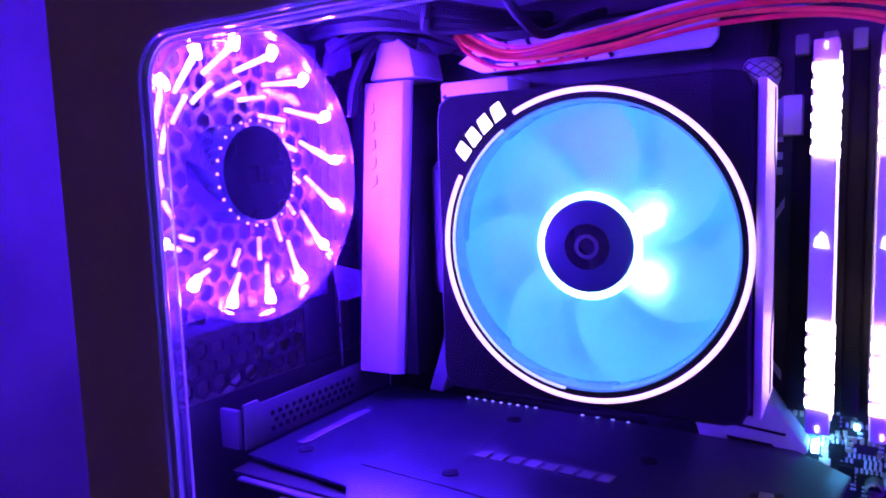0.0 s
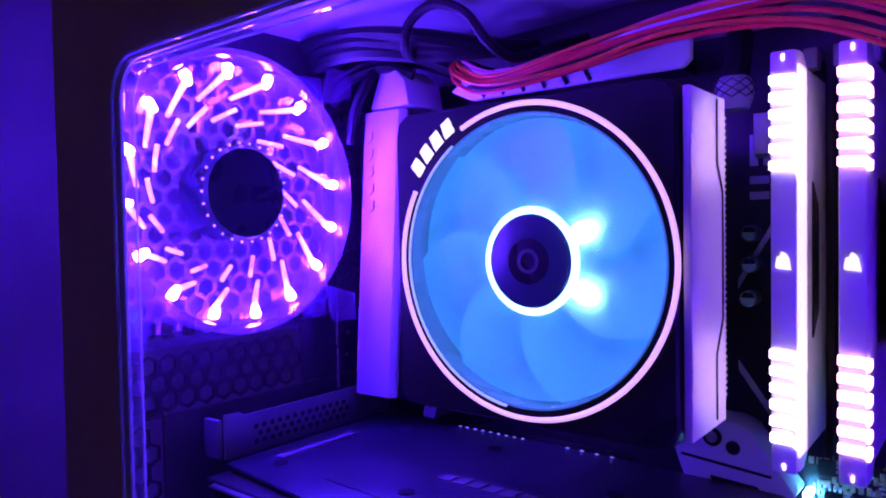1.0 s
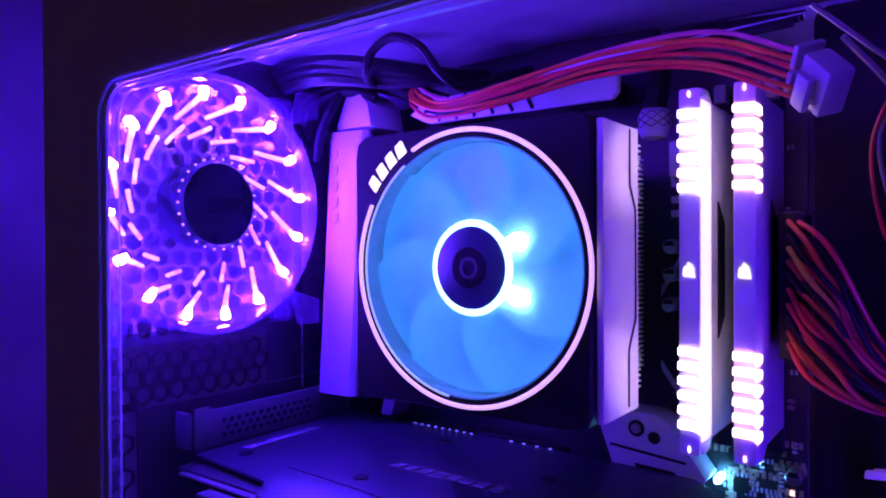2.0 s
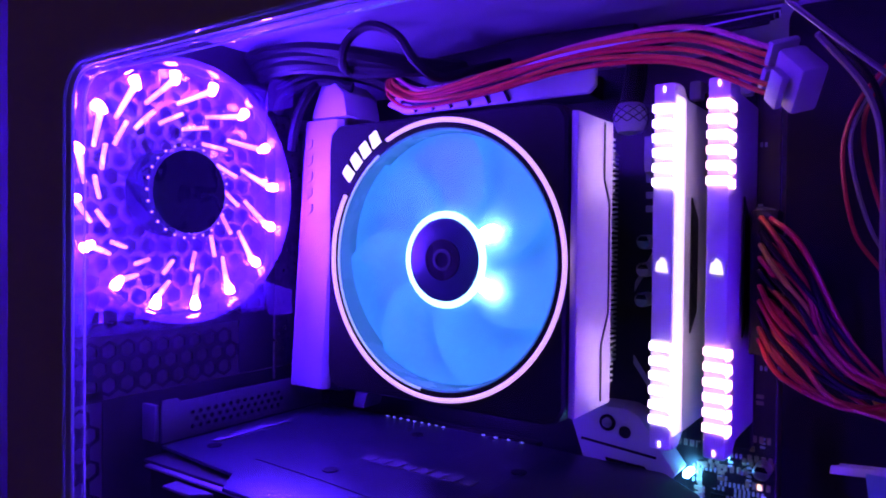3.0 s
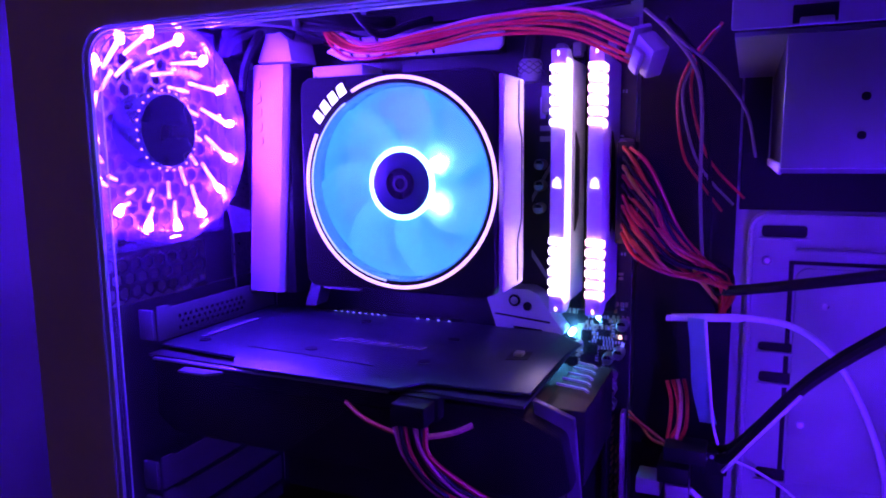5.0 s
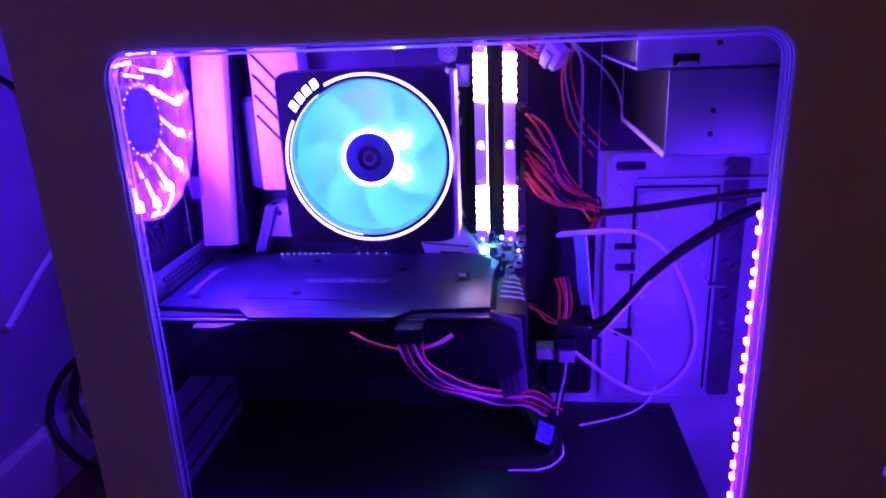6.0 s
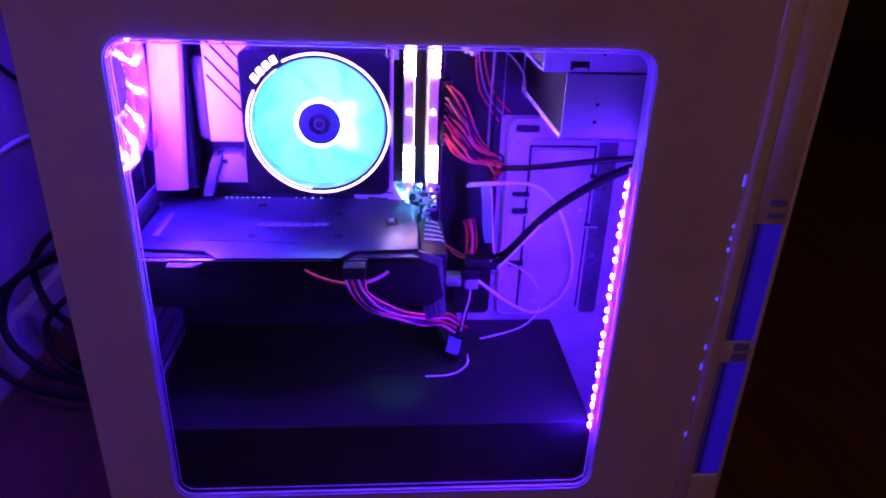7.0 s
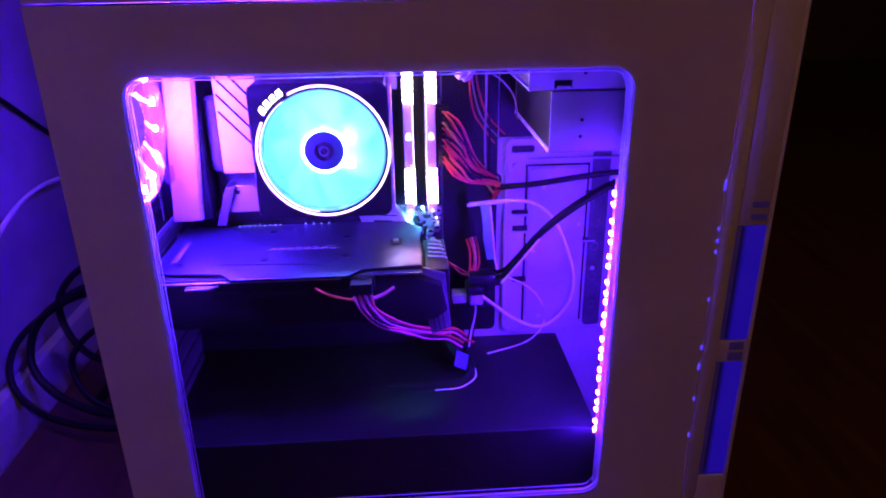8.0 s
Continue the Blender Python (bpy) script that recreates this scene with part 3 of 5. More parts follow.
bm = prism([(-0.0240, 0.1348), (-0.0220, 0.1312), (-0.0010, 0.1325), (0.0020, 0.1352), (0.0016, 0.1378)], "z", 0.2925, 0.4335, 0.0007)
bm.transform(LEAN)
part("cover_front", bm, PORTS, cover, "white plastic front of the port cover")
part("cover_top", prism([(-0.0175, 0.4345), (0.0085, 0.4345), (0.0060, 0.4470), (-0.0015, 0.4540), (-0.0090, 0.4540)], "y", 0.1330, 0.1600, 0.0012), WHITEP, cover)
for k in range(5):
    part("printed_bar", prism([(-0.0172, 0.384 + k * 0.0085), (-0.0140, 0.386 + k * 0.0085), (-0.0140, 0.390 + k * 0.0085), (-0.0172, 0.388 + k * 0.0085)], "y", 0.1310, 0.1322), mat("faded_print", (0.50, 0.48, 0.50), 0.5) if k == 0 else bpy.data.materials["faded_print"], cover, smooth=False)
part("edge_wire", tube([(-0.036, 0.1255, 0.296), (-0.036, 0.1255, 0.318), (-0.0365, 0.126, 0.334)], 0.0006, 6), TIN, cover)
# heat sinks beside and above the socket
def heat_sink(name, pts, y0, y1, grooves, label):
    ob = part(name, prism(pts, "y", y0, y1, 0.0012), HEATSINK, mobo, label)
    for (xa, za), (xb, zb) in grooves:
        d = Vector((xb - xa, 0, zb - za))
        n = Vector((-d.z, 0, d.x)).normalized() * 0.0009
        q = [(xa + n.x, za + n.z), (xb + n.x, zb + n.z), (xb - n.x, zb - n.z), (xa - n.x, za - n.z)]
        part("groove", prism(q, "y", y0 - 0.0004, y0 + 0.0004), PLASTIC, ob, smooth=False)
    return ob


heat_sink("side_heat_sink", [(0.014, 0.330), (0.049, 0.330), (0.049, 0.432), (0.014, 0.432)], 0.146, 0.1715,
          [((0.016, 0.412 - 0.014 * k), (0.048, 0.376 - 0.014 * k)) for k in range(-1, 3)], "white heat sink with diagonal grooves")
heat_sink("top_heat_sink", [(0.036, 0.4345), (0.134, 0.4345), (0.137, 0.4375), (0.137, 0.4470), (0.036, 0.4470), (0.024, 0.4400)], 0.145, 0.1490,
          [((0.044 + 0.0105 * k, 0.4350), (0.038 + 0.0105 * k, 0.4465)) for k in range(6)] + [((0.034, 0.4405), (0.096, 0.4405))], "white heat sink with slots")
part("sink_base", box(0.034, 0.130, 0.1492, 0.1715, 0.4360, 0.4460), PLASTIC, mobo, smooth=False)
bm = prism([(0.0095, 0.2935), (0.0400, 0.2935), (0.0400, 0.3140), (0.0360, 0.3180), (0.0155, 0.3180), (0.0095, 0.3090)], "y", 0.1495, 0.1715, 0.0008)
# plate's deeper shade put into its colour with a darker material
plate = part("mount_plate", bm, NYLON, mobo)
part("plate_hole", disc("y", (0.0230, 0.1490, 0.3120), 0.0022, 0.0006, 0.0002, 14), PLASTIC, plate)
part("port_post", lathe([(0.0, 0.331), (0.008, 0.331), (0.009, 0.335), (0.009, 0.392), (0.006, 0.396), (0, 0.396)], "z", (0.0095, 0.160, 0), 16, close=False), COVER, mobo)
part("slot_arm", prism([(0.002, 0.2825), (0.010, 0.2825), (0.022, 0.318), (0.014, 0.318)], "y", 0.146, 0.160, 0.0006), COVER, mobo)

# lower right heat sink with two screw holes
bm = prism([(0.1235, 0.2945), (0.1360, 0.3015), (0.1490, 0.3015), (0.1545, 0.2990), (0.1700, 0.2775), (0.1580, 0.2640), (0.1330, 0.2670)], "y", 0.1550, 0.1715, 0.001)
chip = part("chipset_cover", bm, WHITEP, mobo, "white angular heat sink with two round holes")
part("hole", disc("y", (0.1408, 0.1543, 0.2945), 0.0036, 0.0008, 0.0002, 20), PLASTIC, chip)
part("hole_screw", disc("y", (0.1408, 0.1537, 0.2945), 0.0022, 0.0008, 0.0002, 16), TIN, chip)
part("hole", disc("y", (0.1485, 0.1543, 0.2915), 0.0026, 0.0008, 0.0002, 20), PLASTIC, chip)
part("groove", prism([(0.1290, 0.2865), (0.1620, 0.2835), (0.1618, 0.2825), (0.1288, 0.2855)], "y", 0.1545, 0.1551), PLASTIC, chip, smooth=False)
part("dark_inset", prism([(0.1400, 0.2795), (0.1570, 0.2785), (0.1610, 0.2735), (0.1430, 0.2735)], "y", 0.1545, 0.1551), PLASTIC, chip, smooth=False)
part("board_light", box(0.1705, 0.1730, 0.1630, 0.1715, 0.2745, 0.2770, 0.0005), BOARDLED, mobo, "bright status light on the board")

# memory slots, latches and small parts
for x in (0.1644, 0.1738, 0.1832, 0.1926):
    s = part("memory_slot", box(x - 0.0032, x + 0.0032, 0.1655, BY, 0.290, 0.4335, 0.0006), PLASTIC, mobo)
    part("latch", box(x - 0.0024, x + 0.0024, 0.160, BY, 0.4300, 0.4375, 0.0008), NYLON, s)
rng = random.Random(5)
tiny = {}
for kind, (sx, sy, sz), m in (("resistor", (0.0005, 0.0006, 0.0010), CERAMIC), ("capacitor_chip", (0.0008, 0.0009, 0.0014), TANC), ("controller_chip", (0.0030, 0.0012, 0.0030), PLASTIC)):
    me = bpy.data.meshes.new(kind)
    b = box(-sx, sx, -sy, 0, -sz, sz, 0.0002, 1)
    b.to_mesh(me)
    b.free()
    tiny[kind] = (me, m)
for row in range(64):
    kind = rng.choices(("resistor", "capacitor_chip", "controller_chip"), (10, 4, 1))[0]
    x, z = rng.choice(((rng.uniform(0.162, 0.196), rng.uniform(0.258, 0.288)), (rng.uniform(0.166, 0.198), rng.uniform(0.225, 0.262)), (rng.uniform(0.170, 0.196), rng.uniform(0.268, 0.290)), (rng.uniform(0.196, 0.201), rng.uniform(0.290, 0.43))))
    upright = rng.random() < 0.65
    step = 0.0017 if kind == "resistor" else 0.0026
    me, m = tiny[kind]
    for k in range(1 if kind == "controller_chip" else rng.randint(2, 7)):
        if x + k * step < 0.203:
            part_of(kind, me, m, mobo, at=pose(x + (k * step if upright else 0), BY - 0.0001, z - (0 if upright else k * step), 0, 0 if upright else 90, 0))


def capacitor(x, z, r=0.0032, h=0.008):
    c = part("capacitor", lathe([(0, 0), (r, 0), (r, -0.0012), (r * 0.9, -0.0017), (r, -0.0022), (r, -h + 0.0006), (r - 0.0006, -h), (0, -h)], "y", (x, BY - 0.0001, z), 20, close=False), TIN, mobo, "silver capacitor with a dark mark")
    part("mark", prism([(x - r * 0.8, z + 0.0004), (x + r * 0.8, z + 0.0004), (x + r * 0.45, z + r * 0.75), (x - r * 0.45, z + r * 0.75)], "y", BY - h - 0.0003, BY - h + 0.0003), PLASTIC, c, smooth=False)


for x, z in ((0.1925, 0.262), (0.1985, 0.2655), (0.1945, 0.2515), (0.1945, 0.2435), (0.1945, 0.235), (0.200, 0.282), (0.197, 0.372), (0.1985, 0.333), (0.152, 0.36), (0.152, 0.372), (0.1515, 0.347)):
    capacitor(x, z)
for k in range(9):
    part("header_pin", box(0.1985, 0.1995, 0.163, BY, 0.160 + k * 0.006, 0.162 + k * 0.006), BRASS, mobo, smooth=False)
part("edge_ribbon", box(0.2005, 0.2030, 0.164, BY - 0.0002, 0.176, 0.232, 0.0006), NYLON, mobo)
part("long_socket", box(0.1905, 0.1935, 0.166, BY - 0.0002, 0.172, 0.230, 0.0006), PLASTIC, mobo)
for k in range(12):
    part("header_pin", box(0.1955, 0.1962, 0.1655, BY, 0.176 + k * 0.0045, 0.1772 + k * 0.0045), BRASS, mobo, smooth=False)
for q in ([(0.146, 0.350), (0.1585, 0.372), (0.1585, 0.376), (0.146, 0.354)], [(0.146, 0.318), (0.1585, 0.300), (0.1585, 0.304), (0.146, 0.322)], [(0.1505, 0.385), (0.1575, 0.385), (0.1575, 0.388), (0.1505, 0.388)],
          [(0.1505, 0.391), (0.1575, 0.391), (0.1575, 0.394), (0.1505, 0.394)], [(0.1505, 0.398), (0.1535, 0.398), (0.1535, 0.410), (0.1505, 0.410)], [(0.1555, 0.398), (0.1575, 0.398), (0.1575, 0.410), (0.1555, 0.410)]):
    part("printed_mark", prism(q, "y", BY - 0.0008, BY - 0.0003), PRINT, mobo, smooth=False)
# the last spot is an added lamp that brightens the board below the memory
for x, z, m in ((0.1985, 0.2740, AMBERLED), (0.2000, 0.2695, TINYLED), (0.2000, 0.2665, TINYLED), (0.1955, 0.2890, BRASS), (0.186, 0.2845, BOARDLED)):
    part("board_spot", box(x - 0.0008, x + 0.0008, BY - 0.0014, BY - 0.0002, z - 0.001, z + 0.001), m, mobo, smooth=False)
part("round_post", lathe([(0, 0.150), (0.0022, 0.150), (0.003, 0.152), (0.003, 0.1718), (0, 0.1718)], "y", (0.2008, 0, 0.383), 14, close=False), NYLON, mobo)
plug = part("power_socket", box(0.1985, 0.2045, 0.152, BY, 0.332, 0.384, 0.0006), PLASTIC, mobo)

# braided sleeve end between the cooler and the memory
bs = thing("braided_cable_sleeve", (0.150, 0.150, 0.425), "pale braided sleeve on a dark cable beside the memory", "cable")
part("cable", tube([(0.153, 0.150, 0.444), (0.153, 0.147, 0.434), (0.152, 0.146, 0.427)], 0.0046, 10), RUBBER, bs)
part("sleeve", lathe([(0.0048, 0.428), (0.0066, 0.426), (0.0068, 0.421), (0.0050, 0.4165), (0.0, 0.4150), (0.0, 0.428)], "z", (0.152, 0.146, 0), 18, close=False), NYLON, bs, "pale woven sleeve end")
for k in range(9):
    for way in (-1, 1):
        turn = [(0.152 + 0.0070 * math.cos(0.698 * k + way * 0.35 * i), 0.146 + 0.0070 * math.sin(0.698 * k + way * 0.35 * i), 0.4265 - 0.0016 * i) for i in range(5)]
        part("braid_strand", tube(turn, 0.00022, 4, steps=2), PLASTIC, bs)

# ---- memory modules ----
def memory_module(x, light, label, edge=None):
    ram = thing("memory_module", (x, 0.1685, 0.363), label, "memory module", "memory modules in their slots")
    z0, z1 = 0.2965, 0.4298
    prof = [(0.1680, z0 + 0.004), (0.1370, z0 + 0.004), (0.1315, z0), (0.1260, z0), (0.1220, z0 + 0.004), (0.1220, z1 - 0.004), (0.1260, z1), (0.1315, z1), (0.1370, z1 - 0.004), (0.1680, z1 - 0.004)]
    part("heat_spreader", prism(prof, "x", x - 0.0036, x + 0.0036, 0.0007), RAMCOAT, ram)
    part("circuit_board", box(x - 0.0007, x + 0.0007, 0.1682, 0.1705, z0 + 0.001, z1 - 0.001), BOARD, ram, smooth=False)
    part("dark_inlay", prism([(0.1430, 0.3893), (0.1520, 0.3813), (0.1520, 0.3453), (0.1430, 0.3373)], "x", x + 0.0037, x + 0.0042), PLASTIC, ram, smooth=False)
    # glowing strip painted on for light falling on the spreader's side
    if edge:
        part("edge_glow", box(x + 0.0037, x + 0.0042, 0.1222, 0.1325, 0.3023, 0.4248), edge, ram, "lit side of the spreader, put in as glow", smooth=False)
    bar = part("top_bar", box(x - 0.0037, x + 0.0037, 0.1200, 0.1218, z0 + 0.0008, z1 - 0.0008, 0.0007), RAMCOAT, ram)
    for k in range(6):
        for zz in (0.4201 - 0.0053 * k, 0.3081 + 0.0053 * k):
            q = [(x - 0.0039, zz - 0.0013), (x + 0.0034, zz - 0.0016), (x + 0.0040, zz - 0.0022), (x + 0.0040, zz + 0.0006), (x + 0.0034, zz + 0.0012), (x - 0.0039, zz + 0.0014)]
            b = prism(q, "y", 0.1190, 0.1230, 0.0003)
            add_box(b, x + 0.0036, x + 0.0046, 0.1193, 0.1252, zz - 0.0027, zz + 0.0004, 0.0002, 1)
            part("light_bar", b, light, ram, "white glowing light bar")
    q = [(x - 0.0022, 0.3618), (x + 0.0022, 0.3613), (x + 0.0014, 0.3653), (x - 0.0002, 0.3668), (x - 0.0008, 0.3648), (x - 0.0016, 0.3653)]
    part("emblem", prism(q, "y", 0.1193, 0.1199), LOGO, ram, "small glowing emblem", smooth=False)
    # glowing slivers put in for the glint at each end
    for zz in (z0 + 0.0030, z1 - 0.0028):
        part("end_glint", box(x - 0.00025, x + 0.00025, 0.1196, 0.1202, zz - 0.0010, zz + 0.0008), light, ram, smooth=False)
    return ram


memory_module(0.1738, RAMA, "white memory module with cool white light bars", RAMSIDE)
memory_module(0.1926, RAMB, "white memory module with rose white light bars")

# ---- processor cooler ----
KX, KZ, KY = 0.1090, 0.3650, 0.0715
cooler = thing("processor_cooler", (KX, BY, KZ), "black processor cooler with a glowing blue fan and white light ring", "cooler")
# square shroud with rounded corners round the fan's opening
bm = bmesh.new()
loops = []
for k in range(96):
    a = 2 * math.pi * (k + 0.5) / 96
    c, d = math.cos(a), math.sin(a)
    low, high = 0.0462, 0.09
    for _ in range(30):
        r = (low + high) / 2
        x, z = KX + r * c, KZ + r * d
        u, v = max(0.0620 - x, x - 0.1525), max(0.3190 - z, z - 0.4105)
        inside = math.hypot(max(u, 0), max(v, 0)) < 0.006
        low, high = (r, high) if inside else (low, r)
    loops.append([bm.verts.new((KX + q * c, y, KZ + q * d)) for q, y in ((0.0470, KY), (low - 0.0010, KY), (low, KY + 0.0010), (low, KY + 0.026), (0.0470, KY + 0.026))])
for k in range(96):
    A, B = loops[k], loops[(k + 1) % 96]
    for q in range(5):
        bm.faces.new((A[q], A[(q + 1) % 5], B[(q + 1) % 5], B[q]))
part("fan_shroud", bm, PLASTIC, cooler, "black square fan shroud")


def arc_ring(r, w, y, a0, a1, material, name, label=""):
    n = int((a1 - a0) / 3)
    pts = [(KX + r * math.cos(radians(a0 + (a1 - a0) * k / n)), y, KZ + r * math.sin(radians(a0 + (a1 - a0) * k / n))) for k in range(n + 1)]
    return part(name, add_tube(bmesh.new(), pts, w, 8), material, cooler, label)


arc_ring(0.0496, 0.00085, KY - 0.0003, -209, 117.5, RING, "outer_ring_light", "white glowing ring")
arc_ring(0.0472, 0.00050, KY + 0.0002, 125, 262, RING2, "inner_ring_light", "thin pale glowing ring")
# throat wall given emission in place of the fan light falling on it
part("throat", lathe([(0.0462, KY + 0.0004), (0.0468, KY + 0.0002), (0.0468, KY + 0.0255), (0.0462, KY + 0.0255)], "y", (KX, 0, KZ), 64), mat("frosted_glow_throat", (0.25, 0.28, 0.33), 0.25, emit=SKY, strength=0.55), cooler, "frosted wall round the blades, fan glow put into its colour")
# plain glowing emblem: four slanted blocks along the ring
for k in range(4):
    a = radians(142.5 - k * 6.5)
    r = 0.0532
    c = Vector((KX + r * math.cos(a), 0, KZ + r * math.sin(a)))
    t = Vector((math.sin(a), 0, -math.cos(a)))
    o = Vector((math.cos(a), 0, math.sin(a)))
    q = [c + t * s * 0.0024 + o * h for s, h in ((-1, -0.0026), (0.85, -0.0026), (1, 0.0026), (-0.6, 0.0026))]
    part("emblem_block", prism([(v.x, v.z) for v in q], "y", KY - 0.0006, KY - 0.0001), LOGO, cooler, "plain white glowing emblem", smooth=False)
# blades at rest, swept and overlapping
def fan_blade(turn):
    bm = bmesh.new()
    rows = []
    for i in range(13):
        f = i / 12
        r = 0.0150 + 0.0306 * f
        row = []
        for j in range(13):
            g = j / 12
            a = radians(g * 88 + 26 * f * f)
            y = -0.0030 + 0.0050 * g
            row.append(bm.verts.new((r * math.cos(a), y, r * math.sin(a))))
        rows.append(row)
    for i in range(12):
        for j in range(12):
            bm.faces.new((rows[i][j], rows[i + 1][j], rows[i + 1][j + 1], rows[i][j + 1]))
    bmesh.ops.solidify(bm, geom=bm.faces[:], thickness=0.0009)
    return bm


FANY = KY + 0.0085
hub = part("fan_hub", lathe([(0, -0.0048), (0.0140, -0.0048), (0.0150, -0.0042), (0.0156, 0.006), (0, 0.006)], "y", (0, 0, 0), 40, close=False), HUB, cooler, "dark blue round fan hub, faint glow put in", at=(KX, FANY, KZ))
bm = fan_blade(0)
bm_me = bpy.data.meshes.new("blade")
bmesh.ops.recalc_face_normals(bm, faces=bm.faces)
bm.to_mesh(bm_me)
bm.free()
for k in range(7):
    part_of("blade", bm_me, BLADE, cooler, "translucent fan blade, blue glow put into its colour", at=pose(KX, FANY, KZ, 0, 360 / 7 * k, 0), smooth=True)
part("hub_ring_light", lathe([(0.0152, -0.0043), (0.0172, -0.0040), (0.0176, -0.0034), (0.0152, -0.0034)], "y", (KX, FANY, KZ), 48), HUBLIGHT, cooler, "bright ring round the hub")
part("hub_label", lathe([(0.0, -0.0002), (0.0075, -0.0002), (0.0075, 0.0001), (0, 0.0001)], "y", (KX, FANY - 0.0049, KZ), 32, close=False), mat("dark_foil", (0.05, 0.05, 0.06), 0.25, 0.6), cooler)
part("hub_mark", lathe([(0.0028, FANY - 0.0054), (0.0040, FANY - 0.0054), (0.0040, FANY - 0.0051), (0.0028, FANY - 0.0051)], "y", (KX, 0, KZ), 24), DIMPRINT, cooler, "dim round mark", smooth=False)
# two glowing ellipses added for the bright lobes beside the hub
for a in (27, -27):
    ellipse = [(0.0208 + 0.0046 * math.cos(math.pi * k / 12), 0.0027 * math.sin(math.pi * k / 12)) for k in range(24)]
    part("hub_glow_lobe", prism(ellipse, "y", -0.0046, -0.0036), HUBLOBE, cooler, "bright blue lobe of glow added at the hub", at=pose(KX, FANY, KZ, 0, -a, 0))
# silver side plate with stepped groove, fins behind
part("side_plate", box(0.1590, 0.1614, KY + 0.0022, 0.1035, 0.3160, 0.4135, 0.0004), SILVER, cooler, "brushed silver side plate")
for ya, za, yb, zb in ((0.0955, 0.4125, 0.0955, 0.3935), (0.0955, 0.3935, 0.1005, 0.3855), (0.1005, 0.3855, 0.1005, 0.3475), (0.1005, 0.3475, 0.0945, 0.3375), (0.0945, 0.3375, 0.0945, 0.3180)):
    d = Vector((0, yb - ya, zb - za)).normalized()
    n = Vector((0, -d.z, d.y)) * 0.00045
    part("groove", prism([(ya + n.y, za + n.z), (yb + n.y, zb + n.z), (yb - n.y, zb - n.z), (ya - n.y, za - n.z)], "x", 0.1613, 0.1617), PLASTIC, cooler, smooth=False)
fin, body_fin = bpy.data.meshes.new("fin"), bpy.data.meshes.new("body_fin")
for m, q in ((fin, (-0.0515, 0.0510, 0.0985, 0.1095)), (body_fin, (-0.044, 0.036, 0.1097, 0.1525))):
    b = box(*q, -0.00035, 0.00035)
    b.to_mesh(m)
    b.free()
for k in range(44):
    part_of("fin", fin, FIN, cooler, at=(KX, 0, 0.3225 + k * 0.002))
    part_of("body_fin", body_fin, FIN, cooler, at=(KX, 0, 0.3225 + k * 0.002))
part("base", box(KX - 0.02, KX + 0.02, 0.153, 0.1715, KZ - 0.02, KZ + 0.02, 0.001), SILVER, cooler)
for k in range(4):
    z = KZ - 0.024 + k * 0.016
    part("heat_pipe", tube([(KX - 0.01, 0.158, z), (KX + 0.022, 0.157, z), (KX + 0.030, 0.145, z), (KX + 0.030, 0.11, z)], 0.003, 10), BRASS, cooler)
part("clip", prism([(0.156, 0.160), (0.166, 0.150), (0.166, 0.140), (0.160, 0.140)], "z", 0.3995, 0.4135, 0.0004), NYLON, cooler)

# ---- rear fan ----
fan = thing("rear_case_fan", (RX, FY, FZ), "clear violet-lit case fan with bright diodes round its frame", "fan")
X0, X1 = RX + 0.0005, RX + 0.0255
bm = lathe([(0.0585, X0), (0.0595, X0 + 0.001), (0.0595, X1 - 0.001), (0.0585, X1), (0.0570, X1), (0.0562, X1 - 0.002), (0.0562, X0 + 0.002), (0.0570, X0)], "x", (0, FY, FZ), 64)
part("frame", bm, FANCLEAR, fan, "clear plastic fan frame")
for sy in (-1, 1):
    for sz in (-1, 1):
        for x in (X0, X1 - 0.004):
            part("corner_lug", prism([(FY + sy * 0.0475, FZ + sz * 0.0600), (FY + sy * 0.0600, FZ + sz * 0.0600), (FY + sy * 0.0600, FZ + sz * 0.0475), (FY + sy * 0.0425, FZ + sz * 0.0425)], "x", x, x + 0.004, 0.0006), FANCLEAR, fan)
part("hub", lathe([(0, X1 - 0.002), (0.0188, X1 - 0.002), (0.0201, X1 - 0.0035), (0.0203, X0 + 0.004), (0, X0 + 0.004)], "x", (0, FY, FZ), 40, close=False), FANHUB, fan, "dark round hub")
bead = bpy.data.meshes.new("hub_glint")
bm = bmesh.new()
bmesh.ops.create_icosphere(bm, subdivisions=1, radius=0.00065)
bm.to_mesh(bead)
bm.free()
# glowing beads put in for the reflections round the hub's edge
for k in range(26):
    a = 2 * math.pi * k / 26
    part_of("hub_glint", bead, HUBGLINT, fan, at=(X1 - 0.003, FY + 0.0209 * math.cos(a), FZ + 0.0209 * math.sin(a)), smooth=True)


def clear_blade():
    bm = bmesh.new()
    rows = []
    for i in range(9):
        f = i / 8
        r = 0.0200 + 0.0350 * f
        rows.append([])
        for j in range(7):
            g = j / 6
            a = radians(g * (50 + 4 * f) - 34 * f ** 1.3)
            rows[-1].append(bm.verts.new((-0.0075 + 0.015 * g, r * math.cos(a), r * math.sin(a))))
    for i in range(8):
        for j in range(6):
            bm.faces.new((rows[i][j], rows[i + 1][j], rows[i + 1][j + 1], rows[i][j + 1]))
    bmesh.ops.solidify(bm, geom=bm.faces[:], thickness=0.0011)
    bmesh.ops.recalc_face_normals(bm, faces=bm.faces)
    return bm


cb = bpy.data.meshes.new("clear_blade")
bm = clear_blade()
bm.to_mesh(cb)
bm.free()
for k in range(9):
    part_of("blade", cb, FANCLEAR, fan, at=pose((X0 + X1) / 2, FY, FZ, 40 * k + 8, 0, 0), smooth=True)
